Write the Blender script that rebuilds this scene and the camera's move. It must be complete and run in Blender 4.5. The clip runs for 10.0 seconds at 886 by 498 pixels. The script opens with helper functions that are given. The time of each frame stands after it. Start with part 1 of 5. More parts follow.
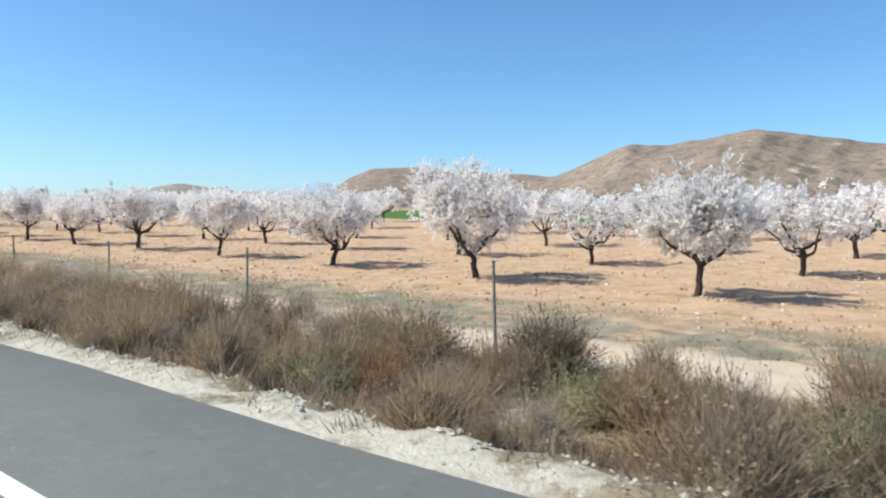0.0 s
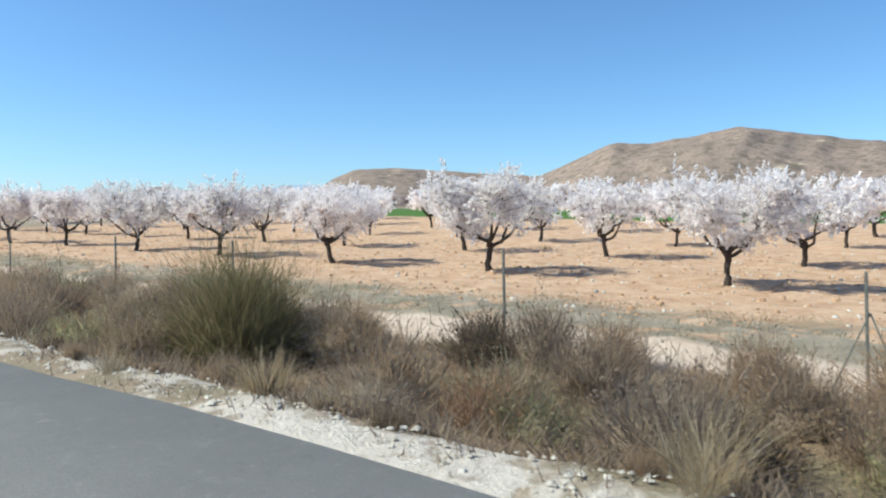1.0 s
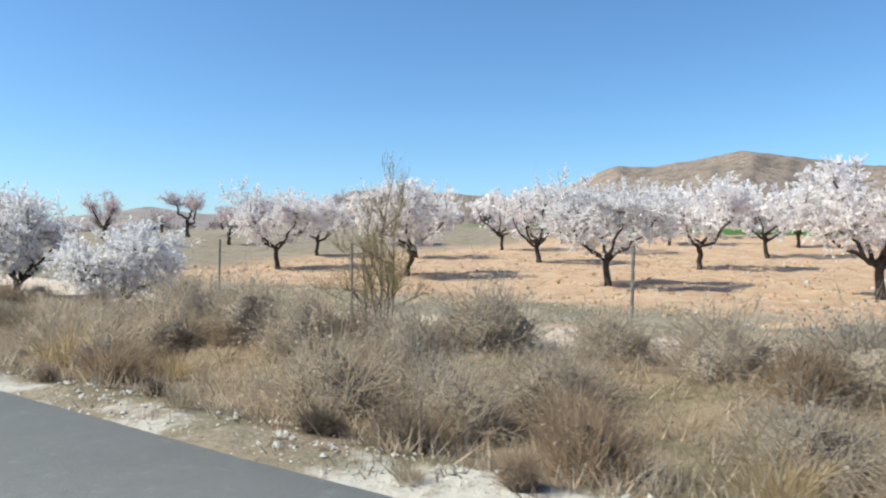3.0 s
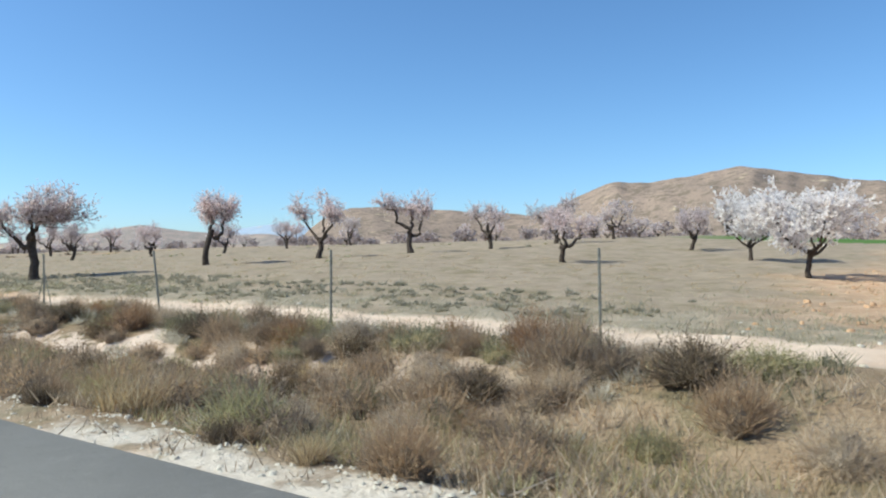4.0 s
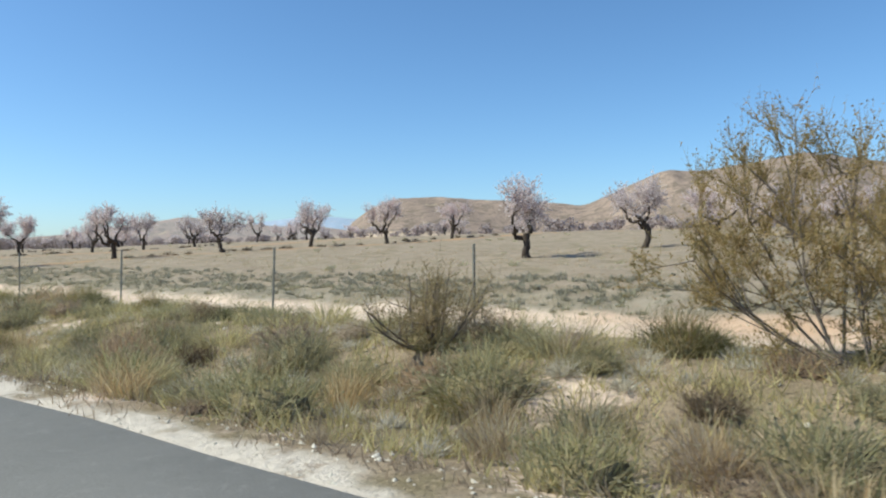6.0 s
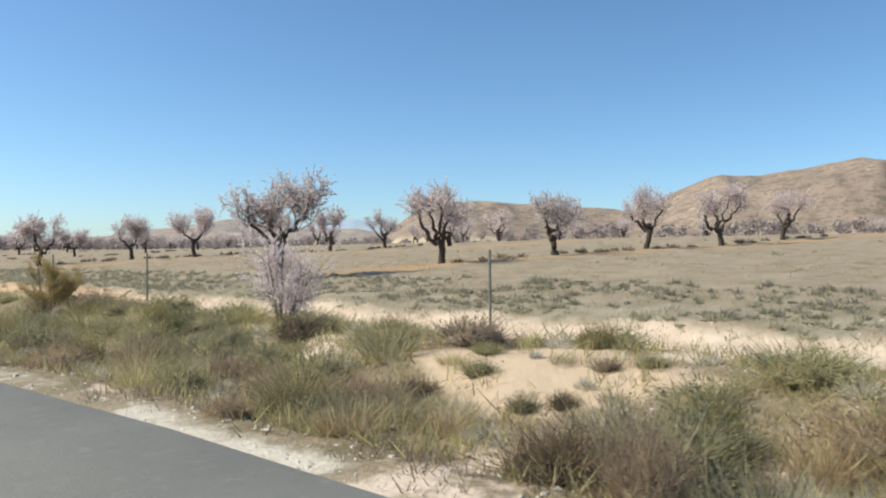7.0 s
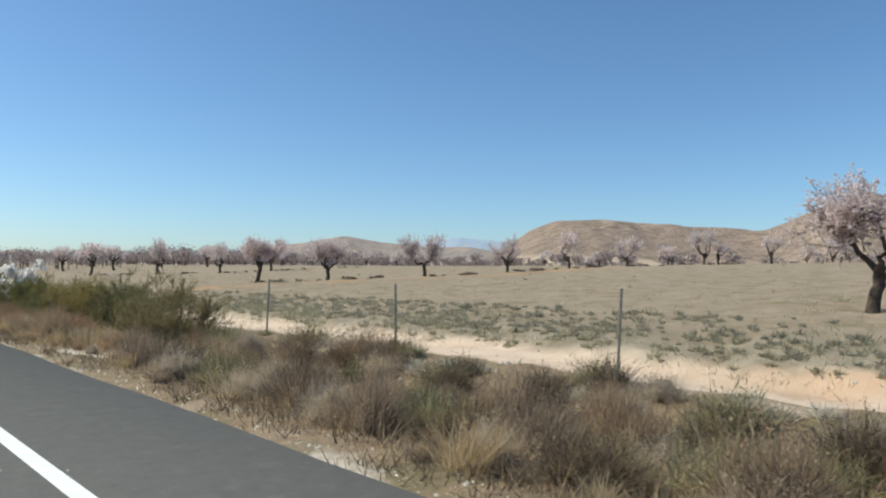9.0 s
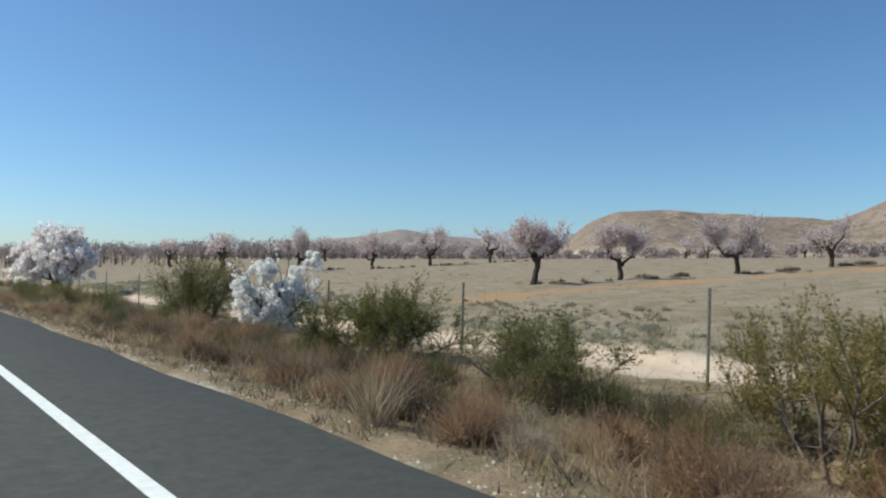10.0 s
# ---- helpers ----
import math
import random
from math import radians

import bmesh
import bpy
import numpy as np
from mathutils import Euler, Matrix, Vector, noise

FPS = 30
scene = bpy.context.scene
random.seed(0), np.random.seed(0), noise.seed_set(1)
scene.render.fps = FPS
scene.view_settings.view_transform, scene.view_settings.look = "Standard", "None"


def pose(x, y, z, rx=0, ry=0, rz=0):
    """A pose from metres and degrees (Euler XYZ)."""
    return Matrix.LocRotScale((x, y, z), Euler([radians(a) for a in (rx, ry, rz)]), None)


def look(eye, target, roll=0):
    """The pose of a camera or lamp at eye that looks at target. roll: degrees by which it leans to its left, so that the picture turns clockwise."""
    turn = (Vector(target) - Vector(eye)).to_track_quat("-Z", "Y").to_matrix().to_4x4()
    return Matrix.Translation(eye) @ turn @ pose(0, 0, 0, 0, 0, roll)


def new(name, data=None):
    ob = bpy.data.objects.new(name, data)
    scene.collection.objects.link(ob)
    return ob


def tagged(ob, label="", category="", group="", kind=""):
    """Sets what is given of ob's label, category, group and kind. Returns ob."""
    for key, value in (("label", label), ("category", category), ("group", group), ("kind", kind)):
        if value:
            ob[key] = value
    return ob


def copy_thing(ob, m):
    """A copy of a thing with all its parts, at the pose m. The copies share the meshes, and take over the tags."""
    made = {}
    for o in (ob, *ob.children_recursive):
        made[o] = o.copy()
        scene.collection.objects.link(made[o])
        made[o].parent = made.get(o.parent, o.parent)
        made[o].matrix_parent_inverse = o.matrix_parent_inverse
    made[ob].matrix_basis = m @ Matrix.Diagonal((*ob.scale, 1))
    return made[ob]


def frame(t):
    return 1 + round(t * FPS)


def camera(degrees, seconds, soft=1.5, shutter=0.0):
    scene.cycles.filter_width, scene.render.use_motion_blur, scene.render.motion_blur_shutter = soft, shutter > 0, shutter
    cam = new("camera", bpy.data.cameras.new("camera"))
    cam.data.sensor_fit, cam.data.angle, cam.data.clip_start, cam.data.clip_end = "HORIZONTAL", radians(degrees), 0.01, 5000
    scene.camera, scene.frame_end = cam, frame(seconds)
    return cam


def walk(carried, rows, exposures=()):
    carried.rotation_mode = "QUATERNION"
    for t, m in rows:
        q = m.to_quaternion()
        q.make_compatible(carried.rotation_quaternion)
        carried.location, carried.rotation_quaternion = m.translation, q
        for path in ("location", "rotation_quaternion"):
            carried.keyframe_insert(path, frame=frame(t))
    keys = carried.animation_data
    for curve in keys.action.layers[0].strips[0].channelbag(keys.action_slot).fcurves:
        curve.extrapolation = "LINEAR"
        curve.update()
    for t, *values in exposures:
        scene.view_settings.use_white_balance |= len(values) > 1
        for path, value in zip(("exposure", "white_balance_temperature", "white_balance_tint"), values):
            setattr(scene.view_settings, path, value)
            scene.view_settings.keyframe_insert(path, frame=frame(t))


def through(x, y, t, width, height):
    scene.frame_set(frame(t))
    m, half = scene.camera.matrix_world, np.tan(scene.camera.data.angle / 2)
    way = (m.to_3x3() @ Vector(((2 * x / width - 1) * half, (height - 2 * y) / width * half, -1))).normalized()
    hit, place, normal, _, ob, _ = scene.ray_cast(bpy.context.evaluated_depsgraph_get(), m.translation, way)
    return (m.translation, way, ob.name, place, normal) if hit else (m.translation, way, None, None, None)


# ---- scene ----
cam = camera(62, 10.0, soft=2.1, shutter=0.018)
# seconds, x, y, z, tilt, lean, heading: a van driving along +y, looking out to the right
PATH = [
    (0.0, 0, 0.00, 1.6, 87.69, -0.35, -50.17), (0.3, 0, 7.28, 1.6, 86.94, -0.26, -50.33),
    (0.5, 0, 12.11, 1.6, 87.23, -0.80, -51.05), (0.7, 0, 16.93, 1.6, 88.25, -0.52, -51.92),
    (1.0, 0, 24.14, 1.6, 87.75, 0.29, -52.08), (1.5, 0, 36.10, 1.6, 87.45, -0.24, -54.55),
    (2.0, 0, 48.00, 1.6, 87.58, -0.38, -53.12), (2.5, 0, 59.82, 1.6, 87.55, 0.35, -53.42),
    (3.0, 0, 71.58, 1.6, 89.52, -0.06, -53.65), (3.1, 0, 73.92, 1.6, 89.75, -0.39, -53.75),
    (4.3, 0, 101.87, 1.6, 91.07, 0.30, -55.02), (4.4, 0, 104.19, 1.6, 90.64, -0.14, -55.54),
    (4.5, 0, 106.50, 1.6, 90.09, 0.03, -55.77), (4.6, 0, 108.81, 1.6, 89.74, -0.52, -55.63),
    (4.9, 0, 115.73, 1.6, 90.50, -0.07, -55.19), (5.0, 0, 118.03, 1.6, 90.31, -0.37, -55.21),
    (5.1, 0, 120.33, 1.6, 90.26, -0.60, -55.26), (5.5, 0, 129.51, 1.6, 91.06, -0.10, -54.36),
    (5.7, 0, 134.09, 1.6, 90.64, 0.11, -53.40), (6.8, 0, 159.16, 1.6, 90.47, -0.09, -50.75),
    (6.9, 0, 161.43, 1.6, 90.54, -0.55, -50.13), (7.0, 0, 163.70, 1.6, 90.55, -0.14, -49.79),
    (7.5, 0, 175.01, 1.6, 91.91, -0.12, -48.21), (7.8, 0, 181.79, 1.6, 92.65, 0.06, -46.90),
    (8.0, 0, 186.29, 1.6, 92.44, 0.67, -45.97), (8.2, 0, 190.80, 1.6, 92.53, 0.66, -45.37),
    (8.5, 0, 197.55, 1.6, 92.90, 0.59, -44.66), (8.6, 0, 199.79, 1.6, 93.11, 0.33, -44.60),
    (9.0, 0, 208.77, 1.6, 91.96, -1.05, -42.29), (9.5, 0, 219.97, 1.6, 91.87, -0.68, -39.10),
    (9.6, 0, 222.20, 1.6, 91.71, -0.66, -38.85), (10.0, 0, 231.14, 1.6, 91.34, -0.79, -38.39),
]
EXPOSURES = [(0.0, 0.46, 5280, -1), (1.0, 0.44, 5180, -1), (2.0, 0.46, 5240, -1), (3.0, 0.45, 5250, -1), (4.5, 0.48, 5300, -1), (5.0, 0.64, 5500, -1), (5.5, 0.38, 5280, -1), (7.0, 0.42, 5680, 0), (8.0, 0.34, 5750, 1), (9.0, 0.2, 5600, 0), (10.0, 0.02, 5400, -1)]
walk(cam, [(t, pose(*p)) for t, *p in PATH], EXPOSURES)

# ---- world and sun ----
SUN_AZ = -45.0      # degrees from +y, clockwise: ahead and to the left of the road
SUN_EL = 45.0
world = bpy.data.worlds.new("sky")
scene.world = world
world.use_nodes = True
wn = world.node_tree
sky = wn.nodes.new("ShaderNodeTexSky")
sky.sky_type, sky.sun_disc = "NISHITA", False
sky.sun_elevation, sky.sun_rotation = radians(SUN_EL), radians(SUN_AZ)
sky.altitude, sky.air_density, sky.dust_density, sky.ozone_density = 900, 1.0, 1.1, 3.1
wn.links.new(sky.outputs["Color"], wn.nodes["Background"].inputs["Color"])
wn.nodes["Background"].inputs["Strength"].default_value = 0.105
sun_data = bpy.data.lights.new("sun", "SUN")
sun_data.energy, sun_data.angle, sun_data.color = 5.0, radians(0.53), (1.0, 0.84, 0.61)
sun = new("sun", sun_data)
az, el = radians(SUN_AZ), radians(SUN_EL)
sun.matrix_world = look((0, 0, 0), (-math.sin(az) * math.cos(el), -math.cos(az) * math.cos(el), -math.sin(el)))
sun.location = (-40, 120, 60)


# ---- materials ----
class Nodes:
    """A short way to write node materials."""

    def __init__(self, name):
        self.mat = bpy.data.materials.new(name)
        self.mat.use_nodes = True
        self.tree = self.mat.node_tree
        self.out = self.tree.nodes["Material Output"]
        self.bsdf = self.tree.nodes["Principled BSDF"]

    def put(self, socket, value):
        if isinstance(value, bpy.types.NodeSocket):
            self.tree.links.new(value, socket)
        elif isinstance(value, tuple) and len(value) == 3 and socket.type == "RGBA":
            socket.default_value = (*value, 1)
        else:
            socket.default_value = value

    def add(self, kind, **values):
        n = self.tree.nodes.new(kind)
        for key, value in values.items():
            self.put(n.inputs[key.replace("_", " ")], value)
        return n

    def noise(self, scale, detail=4.0, rough=0.6, vector=None, color=False):
        n = self.add("ShaderNodeTexNoise", Scale=scale, Detail=detail, Roughness=rough)
        if vector is not None:
            self.put(n.inputs["Vector"], vector)
        return n.outputs["Color" if color else "Fac"]

    def math(self, op, a, b=0.0):
        n = self.tree.nodes.new("ShaderNodeMath")
        n.operation = op
        self.put(n.inputs[0], a)
        self.put(n.inputs[1], b)
        return n.outputs[0]

    def ramp(self, fac, low, high, a=0.0, b=1.0):
        n = self.tree.nodes.new("ShaderNodeMapRange")
        n.interpolation_type = "SMOOTHSTEP"
        for i, value in enumerate((fac, low, high, a, b)):
            self.put(n.inputs[i], value)
        return n.outputs[0]

    def mix(self, fac, a, b):
        n = self.tree.nodes.new("ShaderNodeMix")
        n.data_type = "RGBA"
        self.put(n.inputs[0], fac)
        self.put(n.inputs[6], a)
        self.put(n.inputs[7], b)
        return n.outputs[2]

    def bump(self, height, strength, distance):
        n = self.add("ShaderNodeBump", Height=height, Strength=strength, Distance=distance)
        self.put(self.bsdf.inputs["Normal"], n.outputs[0])
        return n.outputs[0]

    def place(self):
        return self.tree.nodes.new("ShaderNodeNewGeometry").outputs["Position"]

    def split(self, vector):
        n = self.add("ShaderNodeSeparateXYZ", Vector=vector)
        return n.outputs

    def done(self, color, rough=0.9, metal=0.0, specular=0.3):
        self.put(self.bsdf.inputs["Base Color"], color)
        self.put(self.bsdf.inputs["Roughness"], rough)
        self.put(self.bsdf.inputs["Metallic"], metal)
        self.put(self.bsdf.inputs["Specular IOR Level"], specular)
        return self.mat


def ground_material():
    g = Nodes("ground")
    p = g.place()
    x, y, z = g.split(p)
    wob = g.math("MULTIPLY", g.math("SUBTRACT", g.noise(0.35, 5, 0.65, p), 0.5), 5.0)
    wob2 = g.math("MULTIPLY", g.math("SUBTRACT", g.noise(0.06, 3, 0.5, p), 0.5), 9.0)
    xw = g.math("ADD", x, wob)
    yw = g.math("ADD", y, g.math("ADD", wob, wob2))
    fine = g.noise(9.0, 5, 0.7, p)
    mid = g.noise(1.3, 5, 0.65, p)
    big = g.noise(0.11, 4, 0.55, p)
    # tilled ochre earth of the young orchard, with pale stones
    soil = g.mix(g.ramp(mid, 0.3, 0.7), (0.430, 0.275, 0.168), (0.560, 0.395, 0.262))
    soil = g.mix(g.ramp(fine, 0.59, 0.69), soil, (0.640, 0.540, 0.430))
    soil = g.mix(g.ramp(g.noise(3.1, 4, 0.6, p), 0.60, 0.72), soil, (0.300, 0.178, 0.100))
    weeds = g.ramp(g.noise(0.45, 5, 0.7, p), 0.58, 0.72)
    soil = g.mix(g.math("MULTIPLY", weeds, 0.5), soil, (0.200, 0.192, 0.088))
    # dry meadow of the old orchard
    dry = g.mix(g.ramp(mid, 0.3, 0.7), (0.258, 0.206, 0.150), (0.335, 0.275, 0.205))
    dry = g.mix(g.ramp(g.noise(0.8, 6, 0.7, p), 0.48, 0.66), dry, (0.216, 0.180, 0.112))
    dry = g.mix(g.ramp(fine, 0.66, 0.76), dry, (0.440, 0.400, 0.320))
    # bare tilled strips along the rows of old trees
    yb = g.math("ADD", y, g.math("MULTIPLY", wob, 0.45))
    bare = 0.0
    for slope, foot, half in ((0.13, 254.1, 1.7), (0.42, 217.1, 1.9), (0.30, 189.2, 1.2)):
        off = g.math("ABSOLUTE", g.math("SUBTRACT", g.math("ADD", yb, g.math("MULTIPLY", x, slope)), foot))
        bare = g.math("MAXIMUM", bare, g.ramp(off, half, half * 0.5))
    bare = g.math("MULTIPLY", bare, g.math("MULTIPLY", g.ramp(xw, 15.0, 17.5), g.ramp(g.noise(0.5, 4, 0.6, p), 0.36, 0.5)))
    dry = g.mix(g.math("MULTIPLY", bare, 0.8), dry, (0.400, 0.248, 0.128))
    field = g.mix(g.ramp(yw, 95.0, 100.0), soil, dry)
    # grassy baulk between track and field
    baulk = g.math("MULTIPLY", g.ramp(xw, 10.6, 11.6), g.ramp(xw, 15.8, 13.6))
    grass = g.mix(g.ramp(mid, 0.35, 0.65), (0.222, 0.192, 0.138), (0.325, 0.280, 0.212))
    field = g.mix(g.math("MULTIPLY", baulk, g.ramp(g.noise(0.9, 5, 0.7, p), 0.36, 0.5)), field, grass)
    # green crop beyond the young orchard
    crop = g.math("MULTIPLY", g.math("MULTIPLY", g.ramp(x, 57.0, 59.0), g.ramp(x, 92.0, 86.0)), g.ramp(yw, 118.0, 108.0))
    field = g.mix(crop, field, g.mix(mid, (0.072, 0.136, 0.028), (0.104, 0.176, 0.040)))
    # dusty farm track behind the fence
    sand = g.mix(g.ramp(mid, 0.25, 0.75), (0.555, 0.420, 0.315), (0.670, 0.545, 0.430))
    sand = g.mix(g.ramp(fine, 0.60, 0.75), sand, (0.400, 0.296, 0.200))
    wide = g.math("MAXIMUM", g.math("MULTIPLY", g.ramp(y, 118.0, 124.0), g.ramp(y, 150.0, 142.0)), g.math("MULTIPLY", g.ramp(y, 186.0, 192.0), g.ramp(y, 218.0, 211.0)))
    later = g.ramp(y, 84.0, 100.0)
    xk = g.math("ADD", x, g.math("MULTIPLY", wob, 0.3))
    xt = g.math("ADD", g.math("SUBTRACT", xk, g.math("MULTIPLY", wide, 0.4)), g.math("SUBTRACT", 1.5, g.math("MULTIPLY", later, 1.3)))
    near = g.math("SUBTRACT", g.math("SUBTRACT", xk, later), g.ramp(y, 205.0, 228.0, 0.0, 0.5))
    track = g.math("MULTIPLY", g.ramp(near, 8.9, 9.6), g.ramp(xt, 13.3, 12.5))
    sand = g.mix(g.math("MULTIPLY", g.ramp(xw, 11.0, 12.5), wide), sand, (0.512, 0.352, 0.232))
    base = g.mix(g.ramp(xw, 10.5, 11.6), sand, field)
    base = g.mix(track, base, sand)
    # verge: dull earth, bare sandy bank where it is cut, chalky gravel at the asphalt
    speck = g.noise(24.0, 4, 0.75, p)
    brown = g.mix(g.ramp(mid, 0.3, 0.7), (0.225, 0.163, 0.104), (0.320, 0.242, 0.160))
    olive = g.mix(g.ramp(mid, 0.3, 0.7), (0.225, 0.176, 0.118), (0.330, 0.262, 0.184))
    green = g.math("MULTIPLY", g.ramp(yw, 118.0, 134.0), g.ramp(yw, 214.0, 200.0))
    verge = g.mix(green, brown, olive)
    verge = g.mix(g.ramp(g.noise(0.8, 5, 0.7, p), 0.45, 0.6), verge, (0.195, 0.16, 0.095))
    verge = g.mix(g.ramp(speck, 0.55, 0.68), verge, (0.37, 0.295, 0.20))
    verge = g.mix(g.ramp(speck, 0.44, 0.34), verge, (0.10, 0.078, 0.05))
    xe = g.math("ADD", xw, g.math("MULTIPLY", g.math("SUBTRACT", g.noise(1.7, 5, 0.7, p), 0.5), 2.2))
    cut = g.math("MULTIPLY", g.ramp(y, 97.0, 103.0), g.ramp(y, 138.0, 129.0))
    cut = g.math("MAXIMUM", g.math("MULTIPLY", cut, g.math("MAXIMUM", g.math("MULTIPLY", g.ramp(xe, 6.75, 7.0), g.ramp(xe, 7.75, 7.5)), g.ramp(g.noise(0.55, 5, 0.6, p), 0.61, 0.67))), g.math("MULTIPLY", g.math("MULTIPLY", g.ramp(y, 96.0, 104.0), g.ramp(y, 222.0, 206.0)), g.ramp(g.noise(0.5, 5, 0.6, p), 0.56, 0.63)))
    verge = g.mix(cut, verge, g.mix(g.ramp(mid, 0.3, 0.7), (0.535, 0.420, 0.335), (0.640, 0.525, 0.430)))
    for bx, by, w, h, tone in ((5.4, 193.3, 0.9, 1.5, (0.62, 0.56, 0.48)), (7.9, 168.6, 1.3, 2.0, (0.52, 0.40, 0.29)), (7.2, 131.5, 0.7, 0.9, (0.58, 0.46, 0.36)),
                               (6.3, 178.0, 0.9, 1.6, (0.52, 0.41, 0.31)), (6.0, 217.5, 0.7, 1.6, (0.52, 0.42, 0.32)), (4.75, 224.4, 0.55, 1.3, (0.58, 0.50, 0.40)), (5.0, 229.0, 0.45, 1.0, (0.58, 0.50, 0.40))):
        off = g.math("ADD", g.math("ABSOLUTE", g.math("MULTIPLY", g.math("SUBTRACT", x, bx), 0.8 / w)), g.math("ABSOLUTE", g.math("MULTIPLY", g.math("SUBTRACT", y, by), 0.8 / h)))
        verge = g.mix(g.ramp(g.math("ADD", off, g.math("MULTIPLY", wob, 0.35)), 1.0, 0.7), verge, tone)
    base = g.mix(g.ramp(near, 9.6, 8.9), base, verge)
    chalk = g.mix(fine, (0.416, 0.360, 0.296), (0.672, 0.608, 0.528))
    chalk = g.mix(g.ramp(g.noise(2.2, 5, 0.7, p), 0.52, 0.66), chalk, (0.320, 0.264, 0.208))
    edge_wob = g.math("ADD", g.math("ADD", x, g.math("MULTIPLY", wob, 0.45)), g.math("ADD", g.ramp(y, 60.0, 110.0, 0.0, 0.3), g.ramp(y, 188.0, 212.0, 0.0, 0.42)))
    gaps = g.ramp(g.noise(0.45, 5, 0.65, p), 0.44, 0.52)
    base = g.mix(g.math("MULTIPLY", g.ramp(edge_wob, 4.5, 4.05), g.math("ADD", g.math("MULTIPLY", gaps, 0.88), 0.12)), base, chalk)
    far = g.mix(big, (0.240, 0.200, 0.128), (0.176, 0.168, 0.096))
    base = g.mix(g.ramp(x, 250.0, 420.0), base, far)
    base = g.mix(g.ramp(x, -5.0, -9.0), base, dry)
    height = g.math("ADD", g.math("ADD", g.math("MULTIPLY", fine, 0.4), g.math("MULTIPLY", speck, 0.25)), mid)
    g.bump(height, 0.9, 0.09)
    return g.done(base, 0.95, specular=0.15)


def asphalt_material():
    g = Nodes("asphalt")
    p = g.place()
    grain = g.noise(90, 4, 0.8, p)
    patch = g.noise(0.5, 4, 0.6, p)
    col = g.mix(g.ramp(patch, 0.3, 0.7), (0.168, 0.161, 0.149), (0.200, 0.191, 0.176))
    col = g.mix(g.ramp(grain, 0.45, 0.75), col, (0.285, 0.274, 0.256))
    col = g.mix(g.ramp(grain, 0.42, 0.30), col, (0.14, 0.138, 0.12))
    col = g.mix(g.ramp(g.noise(35, 3, 0.6, p), 0.68, 0.74), col, (0.336, 0.328, 0.304))
    mottle = g.noise(5.0, 6, 0.8, p)
    col = g.mix(g.ramp(mottle, 0.54, 0.68, 0.0, 0.65), col, (0.265, 0.255, 0.236))
    col = g.mix(g.ramp(mottle, 0.44, 0.30, 0.0, 0.5), col, (0.12, 0.116, 0.106))
    y = g.split(p)[1]
    # asphalt grows darker along the road, from about y 190 to 245
    far_dark = g.ramp(g.math("ADD", y, g.math("MULTIPLY", patch, 12.0)), 190.0, 245.0)
    col = g.mix(g.math("MULTIPLY", far_dark, g.ramp(mottle, 0.35, 0.65, 0.9, 0.74)), col, (0.062, 0.062, 0.058))
    g.bump(grain, 0.5, 0.008)
    return g.done(col, 0.88, specular=0.15)


def plain(name, a, b, scale=6.0, rough=0.85, metal=0.0, bump=0.3, depth=0.01, specular=0.3):
    g = Nodes(name)
    co = g.add("ShaderNodeTexCoord").outputs["Object"]
    n = g.noise(scale, 5, 0.65, co)
    g.bump(g.noise(scale * 5, 4, 0.7, co), bump, depth)
    return g.done(g.mix(g.ramp(n, 0.3, 0.7), a, b), rough, metal, specular)


def leafy(name, stops, rough=0.8, through=0.25, thing_shift=0.25):
    """Foliage: every blade its own shade, each plant a little lighter or darker."""
    g = Nodes(name)
    geo = g.tree.nodes.new("ShaderNodeNewGeometry")
    info = g.tree.nodes.new("ShaderNodeObjectInfo")
    r = geo.outputs["Random Per Island"]
    col = stops[0]
    for i, c in enumerate(stops[1:]):
        lo = (i + 0.5) / len(stops)
        col = g.mix(g.ramp(r, lo, lo + 1.0 / len(stops)), col, c)
    hsv = g.add("ShaderNodeHueSaturation", Color=col)
    g.put(hsv.inputs["Value"], g.math("ADD", g.math("MULTIPLY", info.outputs["Random"], thing_shift * 2), 1 - thing_shift))
    g.put(hsv.inputs["Saturation"], g.math("ADD", g.math("MULTIPLY", info.outputs["Random"], 0.3), 0.85))
    g.done(hsv.outputs[0], rough, specular=0.2)
    tr = g.add("ShaderNodeBsdfTranslucent", Color=hsv.outputs[0])
    m = g.add("ShaderNodeMixShader")
    g.put(m.inputs[0], through)
    g.put(m.inputs[1], g.bsdf.outputs[0])
    g.put(m.inputs[2], tr.outputs[0])
    g.put(g.out.inputs["Surface"], m.outputs[0])
    return g.mat


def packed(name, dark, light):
    """A dense mass of fine twigs and leaves, shaded gaps painted as dark speckle."""
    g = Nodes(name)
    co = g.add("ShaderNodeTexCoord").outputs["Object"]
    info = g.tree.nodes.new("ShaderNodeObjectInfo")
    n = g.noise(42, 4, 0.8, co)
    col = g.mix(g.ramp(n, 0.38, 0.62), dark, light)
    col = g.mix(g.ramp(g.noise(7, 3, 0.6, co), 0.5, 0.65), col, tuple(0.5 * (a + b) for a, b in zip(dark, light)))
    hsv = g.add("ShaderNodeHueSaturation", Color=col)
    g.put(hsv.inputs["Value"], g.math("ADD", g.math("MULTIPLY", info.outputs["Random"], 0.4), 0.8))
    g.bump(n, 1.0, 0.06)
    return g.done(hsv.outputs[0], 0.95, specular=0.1)


